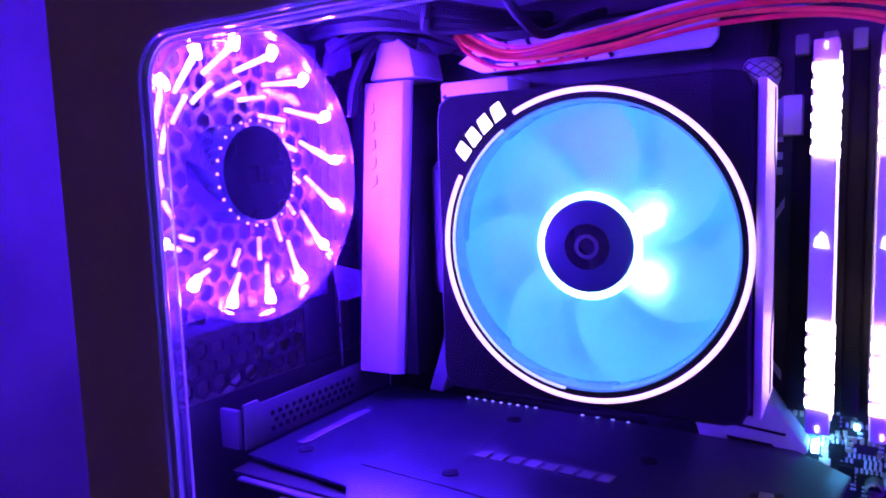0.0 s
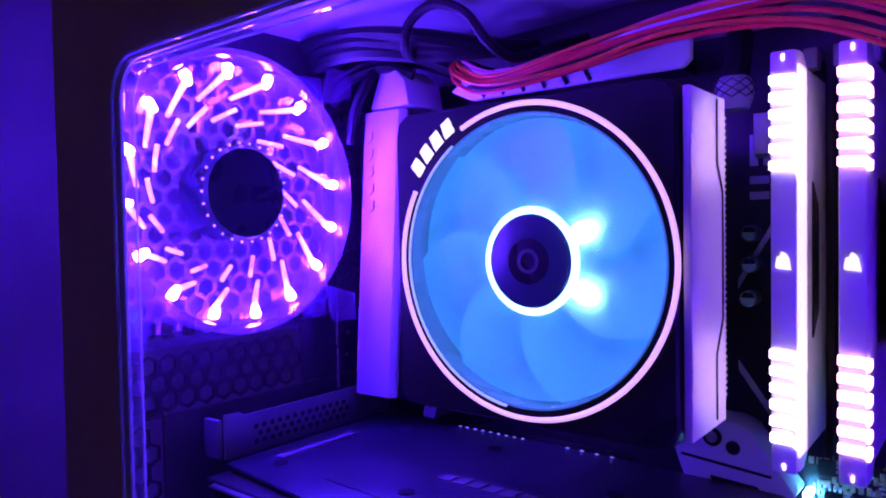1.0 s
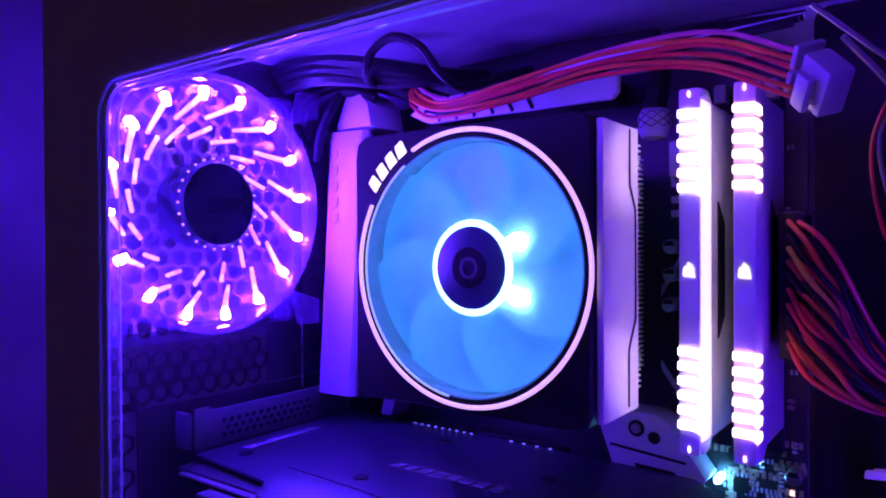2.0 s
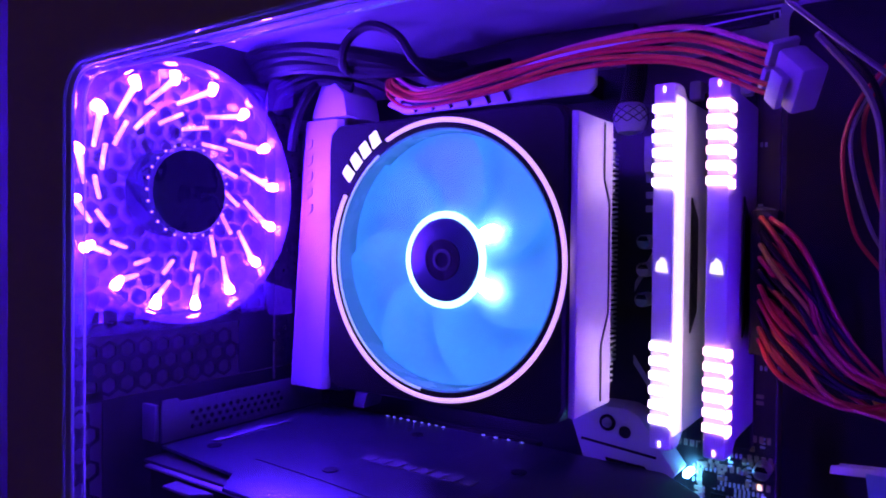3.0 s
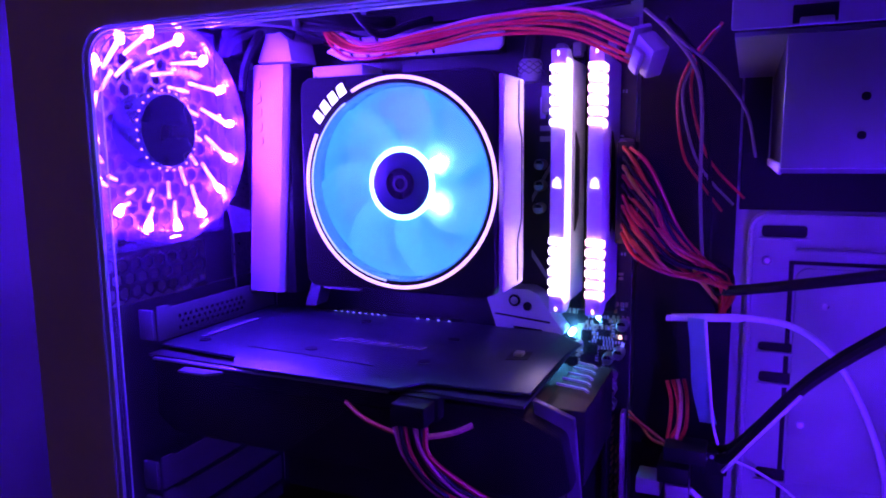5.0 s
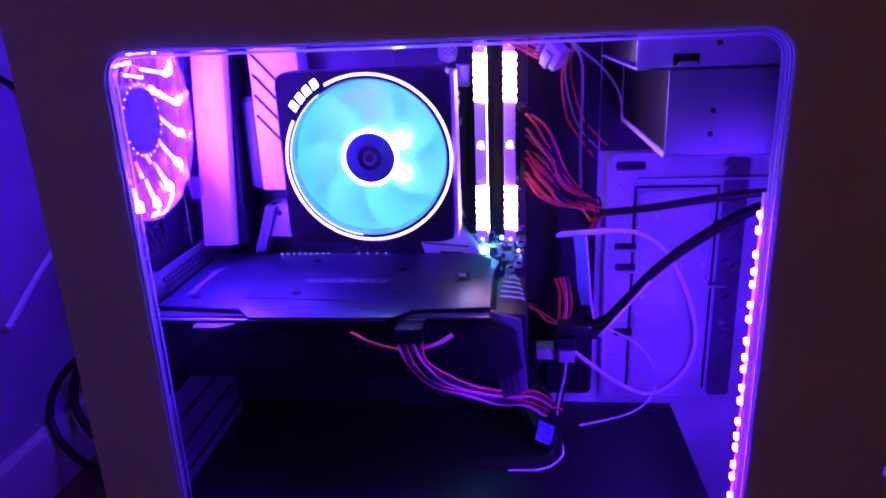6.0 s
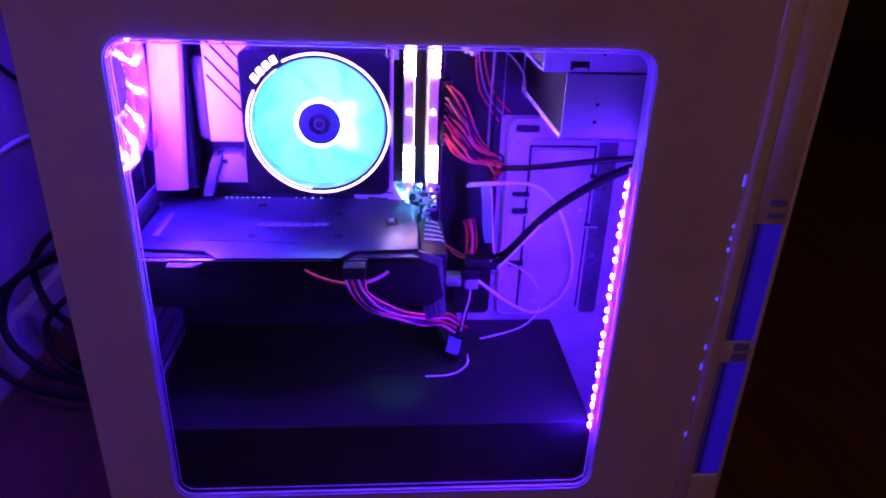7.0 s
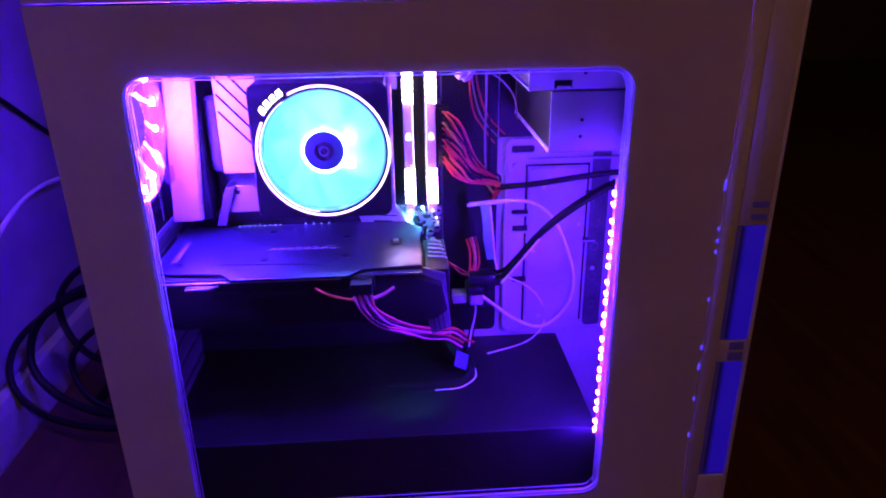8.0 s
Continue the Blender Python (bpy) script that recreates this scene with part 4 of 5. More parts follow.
# diodes round the rim, and glowing rods put in for their reflected streaks
dio = bpy.data.meshes.new("diode")
bm = lathe([(0, -0.0036), (0.0011, -0.0031), (0.0019, -0.0006), (0.0022, 0.0010), (0.0018, 0.0024), (0, 0.0030)], "z", (0, 0, 0), 12, close=False)
bm.to_mesh(dio)
bm.free()
streak_rod = bpy.data.meshes.new("glare_streak")
bm = add_tube(bmesh.new(), spline([(-0.0090, -0.0100, -0.0105), (-0.0046, -0.0048, -0.0052), (0, 0, 0.0)], 4), lambda f: 0.0009 + 0.0005 * f, 6)
bm.to_mesh(streak_rod)
bm.free()
inner_rod = bpy.data.meshes.new("inner_streak")
bm = add_tube(bmesh.new(), spline([(-0.0060, -0.0080, -0.0065), (-0.0030, -0.0038, -0.0030), (0, 0, 0.0)], 4), 0.00095, 6)
bm.to_mesh(inner_rod)
bm.free()
for k in range(16):
    a = 360 / 16 * k + 6
    out = pose(0, FY, FZ, a, 0, 0)
    part_of("diode", dio, DIODE, fan, at=out @ pose(X1 - 0.006, 0, 0.0515), smooth=True)
    part_of("glare_streak", streak_rod, STREAK, fan, at=out @ pose(X1 - 0.0065, 0, 0.0505), smooth=True)
    part_of("inner_streak", inner_rod, STREAK, fan, at=pose(0, FY, FZ, a + 9, 0, 0) @ pose(X0 + 0.010, 0, 0.0375), smooth=True)
part("wire_clip", box(X0 + 0.001, X0 + 0.004, FY + 0.018, FY + 0.030, FZ + 0.0235, FZ + 0.0265, 0.0004), FANCLEAR, fan)
for a in (45, 135, 225, 315):
    c, s = math.cos(radians(a)), math.sin(radians(a))
    part("strut", tube([(X0 + 0.002, FY + 0.018 * c, FZ + 0.018 * s), (X0 + 0.002, FY + 0.057 * c, FZ + 0.057 * s)], 0.0016, 6), FANCLEAR, fan)

# ---- slot covers ----
def slot_cover(z0, z1, y0, holes):
    c = thing("slot_cover", (RX, 0.1, z0), "pale steel expansion slot cover" + (" with small perforations" if holes else ""), "slot cover", "covers of the rear slots")
    x = -0.0330
    part("plate", prism([(y0, z0), (0.158, z0), (0.158, z1 - 0.002), (y0 + 0.010, z1 - 0.002), (y0 + 0.008, z1), (y0, z1)], "x", x, x + 0.0012, 0.0003), COVER, c)
    part("tongue", box(x - 0.010, x - 0.0001, y0 - 0.003, y0 - 0.0005, z0 + 0.001, z1 - 0.002, 0.0004), COVER, c)
    if holes:
        for i in range(3):
            for k in range(13):
                yy, zz = 0.072 + k * 0.0044 + (i % 2) * 0.0022, z0 + 0.0045 + i * 0.0034
                part("perforation", disc("x", (x + 0.0011, yy, zz), 0.0012, 0.0004, 0.0001, 8), PLASTIC, c)
    return c


slot_cover(0.2780, 0.2975, 0.056, True)
for k in range(4):
    slot_cover(0.2135 - 0.0205 * (k + 1), 0.2135 - 0.0205 * k - 0.0016, 0.052, False)

# ---- graphics card ----
gpu = thing("graphics_card", (0.08, 0.1, 0.24), "long black graphics card with a satin metal backplate", "graphics card")
plate_pts = [(-0.029, 0.054), (0.026, 0.0490), (0.036, 0.0365), (0.123, 0.0365), (0.133, 0.0490), (0.1805, 0.0520), (0.1810, 0.1150), (0.1845, 0.1360), (0.1660, 0.1530), (0.1100, 0.1555), (-0.029, 0.1560)]
bp = part("backplate", prism(plate_pts, "z", 0.2765, 0.2782, 0.0005), BACKPLATE, gpu, "satin dark metal backplate")
for x, y in ((0.0530, 0.1360), (0.0550, 0.0750), (0.120, 0.075), (0.118, 0.118), (-0.010, 0.068)):
    part("hole", disc("z", (x, y, 0.2781), 0.0033, 0.0005, 0.0001, 20), PLASTIC, bp)
for k in range(8):
    x = 0.0555 + 0.0071 * k
    q = [(x, 0.0925), (x + 0.0052, 0.0925), (x + 0.0058, 0.0990), (x + 0.0010, 0.0990)]
    part("printed_block", prism(q, "z", 0.2783, 0.2786), DIMPRINT, bp, "pale printed block", smooth=False)
part("tag", box(-0.0180, -0.0130, 0.0720, 0.1170, 0.2783, 0.2790, 0.0003), DIMPRINT, bp, "pale strip")
part("pressed_line", prism([(0.020, 0.066), (0.060, 0.064), (0.100, 0.060), (0.100, 0.0605), (0.060, 0.0645), (0.020, 0.0665)], "z", 0.2783, 0.2785), PLASTIC, bp, smooth=False)
part("cutout", prism([(0.156, 0.093), (0.166, 0.097), (0.165, 0.110), (0.155, 0.106)], "z", 0.2783, 0.2786), PLASTIC, bp, smooth=False)
part("cutout_bolt", box(0.158, 0.1625, 0.099, 0.105, 0.2786, 0.2805, 0.0005), TIN, bp)
part("circuit_board", prism([(-0.028, 0.0445), (0.180, 0.0445), (0.180, 0.128), (0.110, 0.128), (0.110, 0.165), (-0.028, 0.165)], "z", 0.2735, 0.2750), mat("card_board", (0.03, 0.03, 0.036), 0.35, vary=0.3), gpu, smooth=False)
part("bright_edge", box(-0.022, 0.118, 0.0412, 0.0440, 0.2732, 0.2743, 0.0003), FIN, gpu, "bright metal edge strip")
part("bracket_tab", prism([(0.002, 0.034), (0.019, 0.034), (0.026, 0.040), (0.026, 0.0405), (0.002, 0.0405)], "z", 0.2712, 0.2726, 0.0003), COVER, gpu)
part("cooler_shroud", prism([(-0.027, 0.2715), (0.172, 0.2715), (0.196, 0.262), (0.2005, 0.240), (0.190, 0.232), (-0.015, 0.232), (-0.027, 0.240)], "y", 0.0465, 0.128, 0.002), PLASTIC, gpu, "black plastic cooler shroud")
part("shroud_rib", prism([(0.02, 0.264), (0.12, 0.264), (0.11, 0.259), (0.03, 0.259)], "y", 0.0450, 0.0466), PLASTIC, gpu, smooth=False)
part("end_panel", prism([(0.1805, 0.274), (0.1985, 0.2675), (0.2030, 0.2200), (0.1860, 0.2130)], "y", 0.0560, 0.0600, 0.0006), mat("satin_grey_plastic", (0.09, 0.09, 0.10), 0.4), gpu, "grey angular end panel")
for k in range(3):
    part("panel_line", prism([(0.187 + 0.004 * k, 0.236), (0.1876 + 0.004 * k, 0.236), (0.1906 + 0.004 * k, 0.218), (0.190 + 0.004 * k, 0.218)], "y", 0.0556, 0.0561), PLASTIC, gpu, smooth=False)
for k in range(5):
    y = 0.0760 + 0.0088 * k
    part("end_slat", prism([(0.1858 + 0.0005 * k, y), (0.1990 - 0.0008 * k, y - 0.0030), (0.2010 - 0.0008 * k, y - 0.0060), (0.2018 - 0.0008 * k, y - 0.0054), (0.1996 - 0.0008 * k, y - 0.0020), (0.1858 + 0.0005 * k, y + 0.0012)], "z", 0.2748, 0.2758, 0.0002), INNER, gpu, "pale end slat")
part("end_block", box(0.1835, 0.2025, 0.0605, 0.126, 0.236, 0.2700, 0.001), PLASTIC, gpu)
for fx in (0.035, 0.125):
    f = part("fan", lathe([(0, 0.2260), (0.016, 0.2260), (0.018, 0.2275), (0.018, 0.2318), (0, 0.2318)], "z", (fx, 0.102, 0), 28, close=False), PLASTIC, gpu)
    for k in range(9):
        a = 2 * math.pi * k / 9
        c, s = math.cos(a), math.sin(a)
        q = [(fx + 0.018 * c, 0.102 + 0.018 * s), (fx + 0.043 * math.cos(a + 0.1), 0.102 + 0.043 * math.sin(a + 0.1)), (fx + 0.043 * math.cos(a + 0.5), 0.102 + 0.043 * math.sin(a + 0.5)), (fx + 0.018 * math.cos(a + 0.4), 0.102 + 0.018 * math.sin(a + 0.4))]
        part("fan_blade", prism(q, "z", 0.2280, 0.2290), PLASTIC, f, smooth=False)
part("power_socket", box(0.124, 0.143, 0.0405, 0.0525, 0.2640, 0.2745, 0.0008), PLASTIC, gpu)
for k in range(9):
    part("edge_glow", box(0.0190 + 0.0045 * k, 0.0204 + 0.0045 * k, 0.1540, 0.1548, 0.2783, 0.2787), TINYLED, gpu, smooth=False)
for k in range(4):
    part("edge_glow", box(0.0780 + 0.0070 * k, 0.0795 + 0.0070 * k, 0.1540, 0.1548, 0.2783, 0.2787), TINYLED, gpu, smooth=False)
part("connector_strip", box(0.02, 0.105, 0.1566, 0.1655, 0.2752, 0.2776, 0.0004), PLASTIC, gpu)

# ---- cables inside the case ----
def bundle(name, start, end, via, wires, spread0, spread1, r, label, seed, parent=None, category="cable"):
    """A harness of single wires that fan out from one end to the other."""
    rr = random.Random(seed)
    h = parent or thing(name, start, label, category)
    for k, m in enumerate(wires):
        f = k / max(1, len(wires) - 1) - 0.5
        pts = []
        line = [start, *via, end]
        for i, p in enumerate(line):
            g = i / (len(line) - 1)
            s = Vector(spread0) * (1 - g) + Vector(spread1) * g
            j = Vector((rr.uniform(-1, 1), rr.uniform(-1, 1), rr.uniform(-1, 1))) * r * 1.2
            pts.append(Vector(p) + s * f + (j if 0 < i < len(line) - 1 else j * 0.3))
        part("wire", tube(pts, r, 6, steps=7), m, h)
    return h


# wires over the memory to the white plug
top = thing("power_cable_with_white_plug", (0.2, 0.1, 0.42), "orange and red wires ending in a milky white plug", "cable")
plugm = Matrix.Translation((0.2195, 0.098, 0.4205)) @ Euler((radians(18), radians(42), radians(-38))).to_matrix().to_4x4()
bm = bmesh.new()
add_box(bm, -0.0065, 0.0065, -0.0042, 0.0042, -0.0076, 0.0076, 0.0012)
add_box(bm, -0.0030, 0.0030, -0.0075, -0.0050, -0.0070, 0.0040, 0.0006)
bm.transform(plugm)
pl = part("plug", bm, NYLON, top, "milky white nylon plug")
bm = bmesh.new()
for k in range(2):
    add_box(bm, -0.0110, -0.0086, -0.0045, 0.0045, -0.0088 + 0.009 * k, -0.0010 + 0.009 * k, 0.0006)
bm.transform(plugm)
part("plug_collar", bm, NYLON, pl)
bundle("", (0.022, 0.152, 0.4560), (0.2115, 0.103, 0.4250), [(0.042, 0.130, 0.4440), (0.066, 0.119, 0.4355), (0.104, 0.116, 0.4375), (0.143, 0.113, 0.4415), (0.182, 0.109, 0.4385)],
       [RED, ORANGE, RED, RED, ORANGE, PINKW], (0.003, 0.004, 0.006), (0.002, 0.004, 0.014), 0.0009, "", 3, parent=top)
bundle("sleeved_power_cable", (0.020, 0.158, 0.4520), (0.205, 0.150, 0.4560), [(0.048, 0.148, 0.4430), (0.085, 0.140, 0.4420), (0.125, 0.138, 0.4470), (0.165, 0.145, 0.4520)],
       [RUBBER, RUBBER, DULLW, RUBBER, GREYW, RUBBER], (0.004, 0.008, 0.010), (0.002, 0.010, 0.006), 0.0012, "black and pale wires running under the case roof", 9)
sl = thing("cable_sleeve", (0.08, 0.16, 0.455), "thick black cable with a flat sleeve under the roof", "cable")
part("sleeve", prism([(0.047, 0.4540), (0.072, 0.4535), (0.122, 0.4535), (0.150, 0.4545), (0.150, 0.4640), (0.102, 0.4660), (0.077, 0.4645), (0.047, 0.4635)], "y", 0.155, 0.162, 0.001), RUBBER, sl)
part("loop", tube([(0.048, 0.156, 0.4590), (0.030, 0.140, 0.4570), (0.028, 0.115, 0.4500), (0.036, 0.100, 0.4520), (0.040, 0.100, 0.4605), (0.052, 0.100, 0.4645), (0.066, 0.101, 0.4585), (0.074, 0.104, 0.4470), (0.078, 0.116, 0.4420), (0.084, 0.136, 0.4490), (0.090, 0.157, 0.4560)], 0.0021, 8), RUBBER, sl)
part("tail", tube([(0.149, 0.158, 0.4590), (0.170, 0.160, 0.4600), (0.198, 0.164, 0.4600)], 0.003, 8), RUBBER, sl)
mass = thing("black_cable_knot", (-0.02, 0.13, 0.452), "knot of thick black cables above the fan", "cable")
for k, pts in enumerate(([(-0.040, 0.132, 0.452), (-0.020, 0.138, 0.4600), (0.004, 0.146, 0.4580), (0.022, 0.154, 0.4510)], [(-0.042, 0.128, 0.460), (-0.024, 0.136, 0.4650), (0.000, 0.146, 0.4620), (0.020, 0.158, 0.4560)],
                         [(-0.036, 0.127, 0.440), (-0.026, 0.124, 0.4480), (-0.008, 0.132, 0.4540), (0.006, 0.140, 0.4500)], [(-0.010, 0.131, 0.4540), (-0.014, 0.126, 0.4440), (-0.020, 0.125, 0.4320), (-0.024, 0.1262, 0.4180)])):
    part("cable", tube(pts, 0.0038 - 0.0004 * k, 8), RUBBER, mass)
for k in range(3):
    part("cable", tube([(-0.038, 0.110 + 0.004 * k, 0.4650 - 0.004 * k), (-0.016, 0.106, 0.4640 - 0.0045 * k), (0.008, 0.106, 0.4620 - 0.0040 * k), (0.034, 0.110 + 0.004 * k, 0.4570 - 0.0030 * k), (0.056, 0.128, 0.4530 - 0.001 * k), (0.064, 0.156, 0.4560)], 0.0036, 8), RUBBER, mass)

# main power harness at the board's edge
main = thing("main_power_cable", (0.205, 0.15, 0.33), "thick bundle of red and orange wires plugged into the board", "cable")
part("plug", box(0.1995, 0.2085, 0.139, 0.1520, 0.332, 0.384, 0.0006), PLASTIC, main)
palette = [ORANGE, RED, RUBBER, RED, ORANGE, RUBBER, RED, ORANGE, RUBBER, RED, YELLOW, RUBBER]
rr = random.Random(11)
for row in range(2):
    for k in range(10):
        z = 0.3800 - 0.0048 * k + rr.uniform(-0.0008, 0.0008)
        e = Vector((0.250, 0.150, 0.3110)) + Vector((rr.uniform(-0.006, 0.006), rr.uniform(-0.006, 0.006), rr.uniform(-0.004, 0.008)))
        x0 = 0.2035 + 0.0038 * row
        pts = [(x0, 0.139, z), (x0 + 0.0012, 0.1320 - 0.002 * row, z + 0.0005), (x0 + 0.009 + 0.002 * row, 0.1275 + rr.uniform(-0.003, 0.002), z - 0.010 + rr.uniform(-0.0012, 0.0012)), (0.229 + rr.uniform(-0.003, 0.003), 0.137 + rr.uniform(-0.005, 0.005), 0.321 + (z - 0.335) * 0.50 - 0.003 + rr.uniform(-0.0015, 0.0015)), e, (0.252 + rr.uniform(-0.002, 0.002), 0.166, 0.298 + rr.uniform(-0.006, 0.004)), (0.253, 0.1745, 0.292)]
        part("wire", tube(pts, 0.0010, 6, steps=6), palette[(k * 5 + row * 3) % 12], main)
bundle("loose_red_wires", (0.2455, 0.140, 0.4370), (0.2550, 0.154, 0.3520), [(0.2340, 0.145, 0.4210), (0.2295, 0.148, 0.4050), (0.2350, 0.150, 0.3800), (0.2430, 0.152, 0.3660)],
       [RED, DULLW, RED], (0.003, 0.002, 0.003), (0.010, 0.004, 0.006), 0.0008, "loose red wires hanging beside the drive cage", 21)
bundle("thin_pale_wire", (0.225, 0.100, 0.4350), (0.2440, 0.152, 0.3100), [(0.236, 0.118, 0.4200), (0.2405, 0.132, 0.4000), (0.2420, 0.140, 0.3600)], [DULLW, RUBBER], (0.002, 0, 0.002), (0.003, 0.002, 0), 0.0010, "thin dull wire hanging down", 22)
bundle("pale_wire_to_cage", (0.2215, 0.062, 0.4330), (0.2640, 0.120, 0.3760), [(0.234, 0.070, 0.4230), (0.247, 0.085, 0.4120), (0.259, 0.105, 0.3960)], [DULLW], (0, 0, 0), (0, 0, 0), 0.0007, "thin pale wire running to the drive cage", 23)

# black cables to the front
fc = thing("black_front_cables", (0.30, 0.13, 0.30), "two thick black cables crossing to the front of the case", "cable")
part("cable", tube([(0.2500, 0.152, 0.3080), (0.262, 0.140, 0.3120), (0.285, 0.124, 0.3190), (0.315, 0.112, 0.3270), (0.345, 0.100, 0.3340), (0.374, 0.090, 0.3380)], 0.0026, 8), RUBBER, fc)
part("cable", tube([(0.2480, 0.160, 0.2180), (0.258, 0.140, 0.2250), (0.270, 0.132, 0.2430), (0.290, 0.126, 0.2720), (0.318, 0.116, 0.3000), (0.346, 0.104, 0.3220), (0.374, 0.094, 0.3340)], 0.0028, 8), RUBBER, fc)
part("cable", tube([(0.2500, 0.160, 0.2220), (0.262, 0.143, 0.2320), (0.292, 0.131, 0.2740), (0.320, 0.121, 0.3020), (0.348, 0.110, 0.3230), (0.374, 0.100, 0.3320)], 0.0022, 8), RUBBER, fc)
part("sleeve_edge", tube([(0.256, 0.1385, 0.2180), (0.268, 0.1305, 0.2380), (0.288, 0.1245, 0.2670)], 0.0009, 6), GREYW, fc)

# pale loop, ribbons and drive plugs
lp = thing("pale_cable_loop", (0.29, 0.15, 0.2), "pale thin cable hanging in a wide loop", "cable")
part("cable", tube([(0.2280, 0.152, 0.2930), (0.244, 0.149, 0.2950), (0.264, 0.149, 0.2960), (0.286, 0.150, 0.2925), (0.304, 0.151, 0.2780), (0.319, 0.154, 0.2500), (0.3295, 0.157, 0.2150), (0.3285, 0.162, 0.1860), (0.316, 0.168, 0.1620), (0.298, 0.169, 0.1540), (0.275, 0.164, 0.1665), (0.254, 0.156, 0.1860), (0.240, 0.150, 0.2000)], 0.0016, 8), GREYW, lp)
part("flat_end", prism([(0.2250, 0.2915), (0.262, 0.2940), (0.262, 0.2975), (0.2255, 0.2945)], "y", 0.1475, 0.1490, 0.0004), GREYW, lp)
th = thing("thin_dark_cable", (0.29, 0.165, 0.17), "thin dark cable looping over the shroud", "cable")
part("cable", tube([(0.2480, 0.160, 0.2180), (0.270, 0.166, 0.2100), (0.292, 0.170, 0.1950), (0.3050, 0.172, 0.1740), (0.3060, 0.172, 0.1560), (0.296, 0.166, 0.1450), (0.280, 0.158, 0.1405), (0.258, 0.146, 0.1420), (0.244, 0.136, 0.1450)], 0.0008, 6), GREYW, th)
rb = thing("blue_green_ribbon_cable", (0.242, 0.14, 0.27), "flat blue-green ribbon cable", "cable")
bm = bmesh.new()
line = spline([(0.2405, 0.1400, 0.2960), (0.2425, 0.1385, 0.2800), (0.2440, 0.1400, 0.2600), (0.2480, 0.1460, 0.2400)], 8)
prev = None
for p in line:
    pair = [bm.verts.new(p + Vector((-0.0042, 0, 0))), bm.verts.new(p + Vector((0.0042, -0.001, 0)))]
    if prev:
        bm.faces.new((prev[0], prev[1], pair[1], pair[0]))
    prev = pair
bmesh.ops.solidify(bm, geom=bm.faces[:], thickness=0.0009)
part("ribbon", bm, TEAL, rb)
part("edge_wire", tube([(0.2450, 0.138, 0.2950), (0.2475, 0.138, 0.2700), (0.2500, 0.140, 0.2450), (0.2530, 0.144, 0.2300)], 0.0008, 6), GREYW, rb)
dp = thing("drive_plug_cluster", (0.24, 0.15, 0.225), "cluster of black and pale plugs with short red wires", "plug")
for x0, x1, y0, y1, z0, z1, m in ((0.2270, 0.2480, 0.138, 0.156, 0.2190, 0.2270, PLASTIC), (0.2240, 0.2400, 0.140, 0.158, 0.2060, 0.2150, PLASTIC), (0.2280, 0.2400, 0.143, 0.157, 0.1940, 0.2040, NYLON), (0.2120, 0.2250, 0.150, 0.166, 0.1930, 0.2020, NYLON), (0.2450, 0.2580, 0.146, 0.158, 0.2120, 0.2240, PLASTIC)):
    part("plug", box(x0, x1, y0, y1, z0, z1, 0.0008), m, dp)
for k in range(4):
    part("plug_eye", disc("y", (0.2475 + 0.0030 * k, 0.1455, 0.2205 + 0.0014 * k), 0.0011, 0.0006, 0.0001, 10), PRINT, dp)
bundle("", (0.2300, 0.162, 0.2560), (0.2310, 0.150, 0.2270), [(0.2320, 0.158, 0.2470), (0.2330, 0.152, 0.2360)], [RED, RED, PINKW, RED], (0.008, 0, 0.002), (0.007, 0, 0), 0.0011, "", 31, parent=dp)
bundle("", (0.2060, 0.162, 0.2330), (0.2280, 0.150, 0.2230), [(0.212, 0.158, 0.2300), (0.220, 0.152, 0.2250)], [ORANGE, RED], (0, 0, 0.003), (0, 0, 0.002), 0.0009, "", 32, parent=dp)
bundle("", (0.2340, 0.150, 0.1950), (0.2280, 0.158, 0.1390), [(0.2330, 0.150, 0.1800), (0.2300, 0.154, 0.1600)], [RUBBER, GREYW, RUBBER], (0.004, 0, 0), (0.006, 0.002, 0), 0.0008, "", 33, parent=dp)

# graphics card power cable
gp = thing("graphics_power_cable", (0.15, 0.05, 0.25), "pink, red and black wires feeding the graphics card", "cable")
part("plug", box(0.1255, 0.1415, 0.0290, 0.0403, 0.2645, 0.2740, 0.0007), PLASTIC, gp)
bundle("", (0.1340, 0.0310, 0.2640), (0.2200, 0.1200, 0.1690), [(0.1380, 0.0290, 0.2520), (0.1500, 0.0320, 0.2390), (0.1680, 0.0420, 0.2270), (0.1880, 0.0600, 0.2130), (0.2060, 0.0900, 0.1950)],
       [PINKW, RUBBER, RED, RUBBER, PINKW, RUBBER, RED], (0.013, 0.002, 0.0), (0.006, 0.010, 0.006), 0.0012, "", 41, parent=gp)
part("loose_wire", tube([(0.0980, 0.0380, 0.2680), (0.110, 0.0330, 0.2640), (0.124, 0.0310, 0.2610), (0.1330, 0.0300, 0.2610)], 0.0010, 6), ORANGE, gp)
part("loose_wire", tube([(0.1400, 0.0320, 0.2600), (0.1500, 0.0380, 0.2610), (0.1580, 0.0430, 0.2640)], 0.0014, 6), PINKW, gp)
part("loose_wire", tube([(0.2100, 0.120, 0.1700), (0.2200, 0.122, 0.1690), (0.2300, 0.124, 0.1650)], 0.0012, 6), RED, gp)

# black cable lying on the shroud, with a blue label
bc = thing("black_cable_on_shroud", (0.20, 0.11, 0.138), "coiled black cable with a blue label lying on the shroud", "cable")
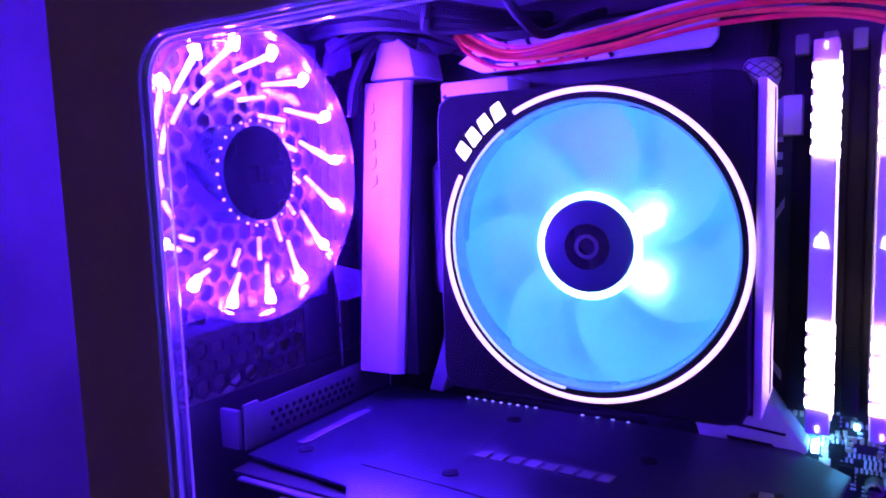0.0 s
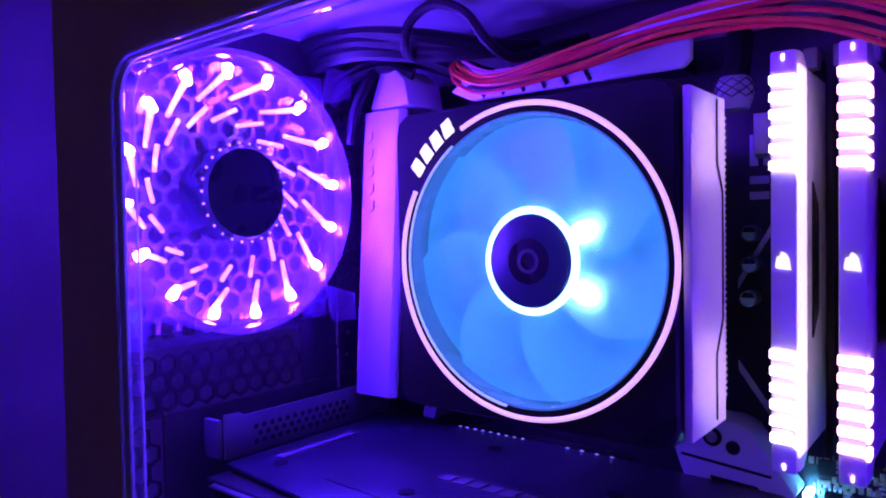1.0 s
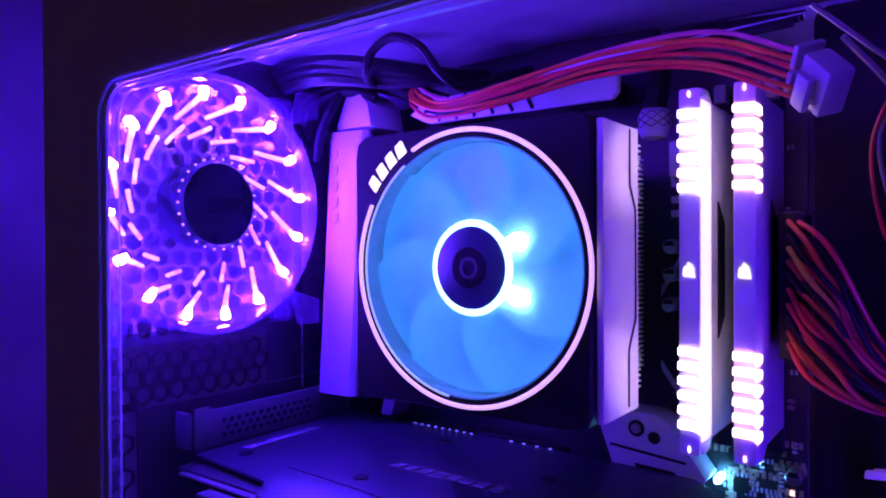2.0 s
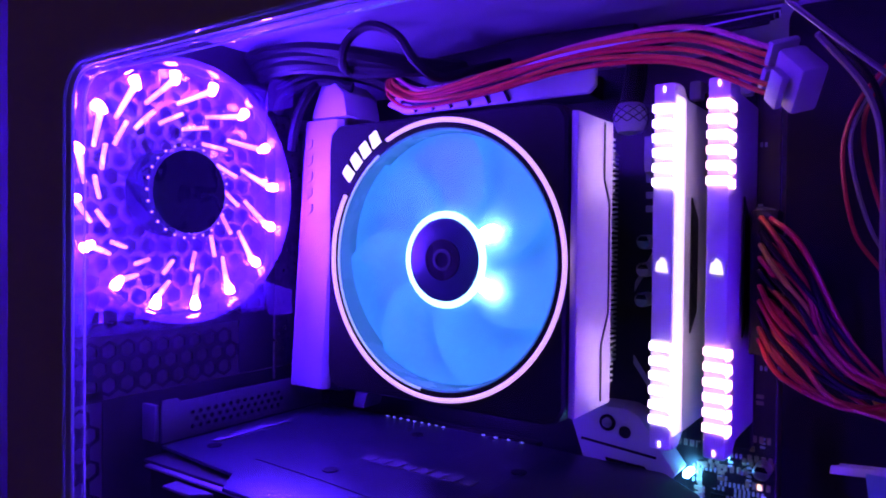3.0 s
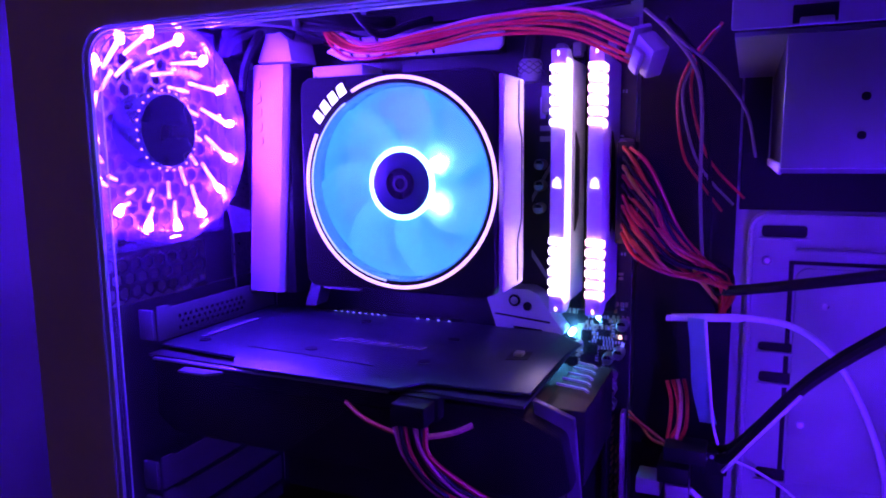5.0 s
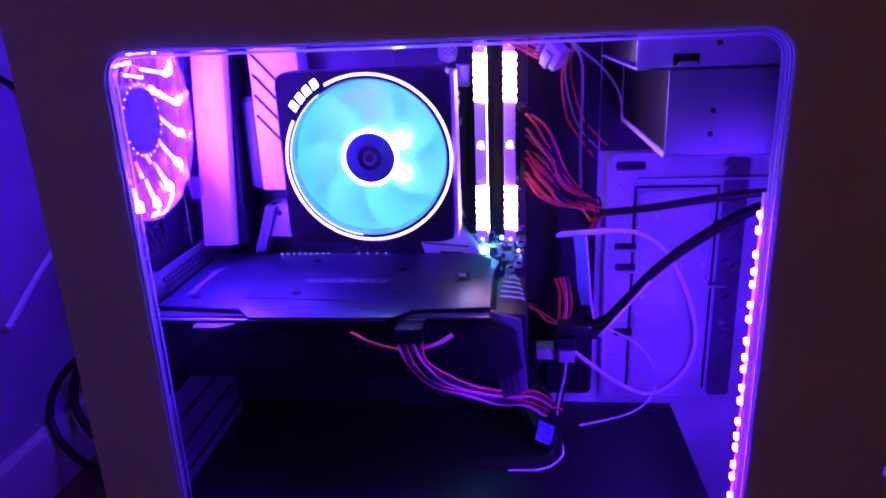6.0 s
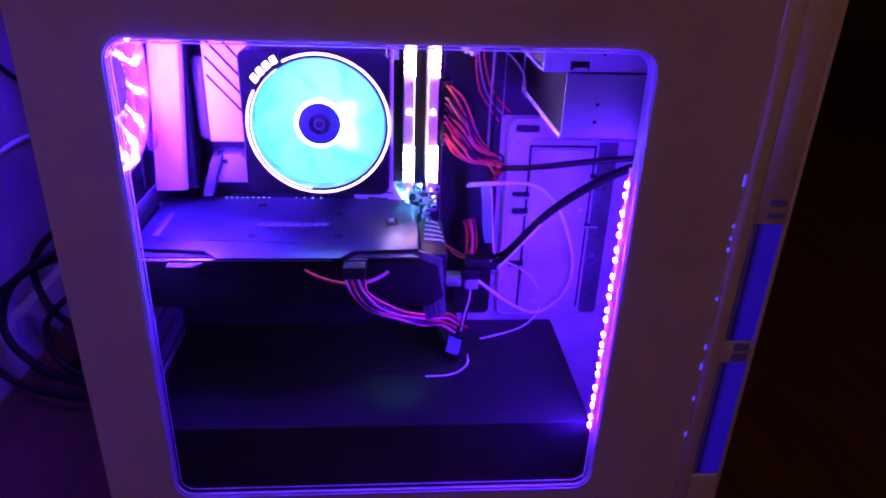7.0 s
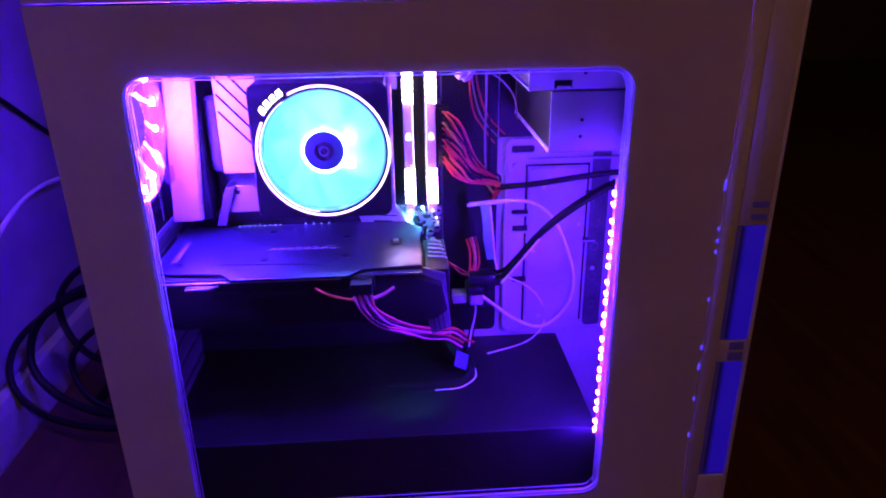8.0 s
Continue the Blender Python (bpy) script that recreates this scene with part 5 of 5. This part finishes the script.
for k in range(4):
    o = 0.003 * k
    part("cable", tube([(0.206 + o, 0.168, 0.1660), (0.214 + o, 0.150, 0.1560), (0.2260 - o * 0.5, 0.126, 0.1460), (0.2260 - o * 0.4, 0.104, 0.1420 + o * 0.4), (0.212, 0.090 + o, 0.1410), (0.184, 0.087 + o, 0.1404), (0.150 + 2 * o, 0.091 + o * 0.6, 0.1402), (0.130 + 4 * o, 0.092 + o, 0.1402)], 0.0021, 8), RUBBER, bc)
part("jacket_body", tube([(0.196, 0.160, 0.1640), (0.204, 0.140, 0.1560), (0.212, 0.120, 0.1490)], 0.0075, 10), RUBBER, bc)
bm = box(-0.0065, 0.0065, -0.0006, 0.0006, -0.0075, 0.0075, 0.0004)
bm.transform(Matrix.Translation((0.2165, 0.1130, 0.1525)) @ Euler((radians(-42), radians(28), radians(8))).to_matrix().to_4x4())
part("label", bm, LABEL, bc, "blue paper label")
part("pale_edge", tube([(0.2285, 0.120, 0.1440), (0.2285, 0.100, 0.1425), (0.214, 0.0855, 0.1415), (0.190, 0.0835, 0.1408)], 0.0007, 6), GREYW, bc)

# ---- behind the case: cables by the wall ----
wc = thing("coiled_cables_by_wall", (-0.16, 0.3, 0.0), "tangle of black cables hanging behind the computer", "cable")
for pts, r in (([(-0.047, 0.16, 0.13), (-0.10, 0.24, 0.150), (-0.17, 0.29, 0.135), (-0.225, 0.28, 0.10), (-0.235, 0.26, 0.055), (-0.20, 0.24, 0.022), (-0.14, 0.22, 0.010), (-0.08, 0.21, 0.02)], 0.0045),
               ([(-0.047, 0.17, 0.15), (-0.11, 0.26, 0.165), (-0.18, 0.31, 0.150), (-0.215, 0.31, 0.11), (-0.20, 0.29, 0.07), (-0.16, 0.27, 0.05), (-0.10, 0.25, 0.07), (-0.08, 0.24, 0.11)], 0.0042),
               ([(-0.047, 0.15, 0.10), (-0.10, 0.22, 0.115), (-0.15, 0.26, 0.10), (-0.19, 0.26, 0.06), (-0.17, 0.24, 0.02), (-0.11, 0.22, 0.006)], 0.0036),
               ([(-0.047, 0.17, 0.18), (-0.09, 0.25, 0.185), (-0.12, 0.29, 0.16), (-0.13, 0.30, 0.09), (-0.11, 0.28, 0.03), (-0.06, 0.25, 0.008)], 0.0040),
               ([(-0.05, 0.19, 0.12), (-0.12, 0.27, 0.128), (-0.19, 0.30, 0.118), (-0.245, 0.27, 0.085), (-0.250, 0.24, 0.045), (-0.21, 0.22, 0.012), (-0.13, 0.20, 0.006), (-0.07, 0.19, 0.03)], 0.0038),
               ([(-0.05, 0.20, 0.20), (-0.10, 0.30, 0.19), (-0.145, 0.34, 0.15), (-0.15, 0.33, 0.10), (-0.12, 0.30, 0.08), (-0.08, 0.27, 0.10), (-0.07, 0.26, 0.15)], 0.0036),
               ([(-0.06, 0.20, 0.06), (-0.10, 0.24, 0.06), (-0.14, 0.26, 0.035), (-0.17, 0.25, 0.006)], 0.0060)):
    part("cable", tube(pts[:1] + [(x - 0.022, y, z + 0.028) for x, y, z in pts[1:]], r, 8), RUBBER, wc)
wt = thing("white_wall_cable", (-0.26, 0.4, 0.2), "pale cable running down the wall", "cable")
part("cable", tube([(-0.276, 0.22, 0.185), (-0.273, 0.30, 0.233), (-0.270, 0.38, 0.252), (-0.262, 0.459, 0.245), (-0.22, 0.50, 0.23)], 0.0030, 8), GREYW, wt)
wd = thing("dark_wall_cable", (-0.26, 0.4, 0.3), "dark cable running along the wall", "cable")
part("cable", tube([(-0.277, 0.26, 0.422), (-0.275, 0.36, 0.364), (-0.273, 0.45, 0.305), (-0.262, 0.52, 0.26)], 0.0030, 8), RUBBER, wd)
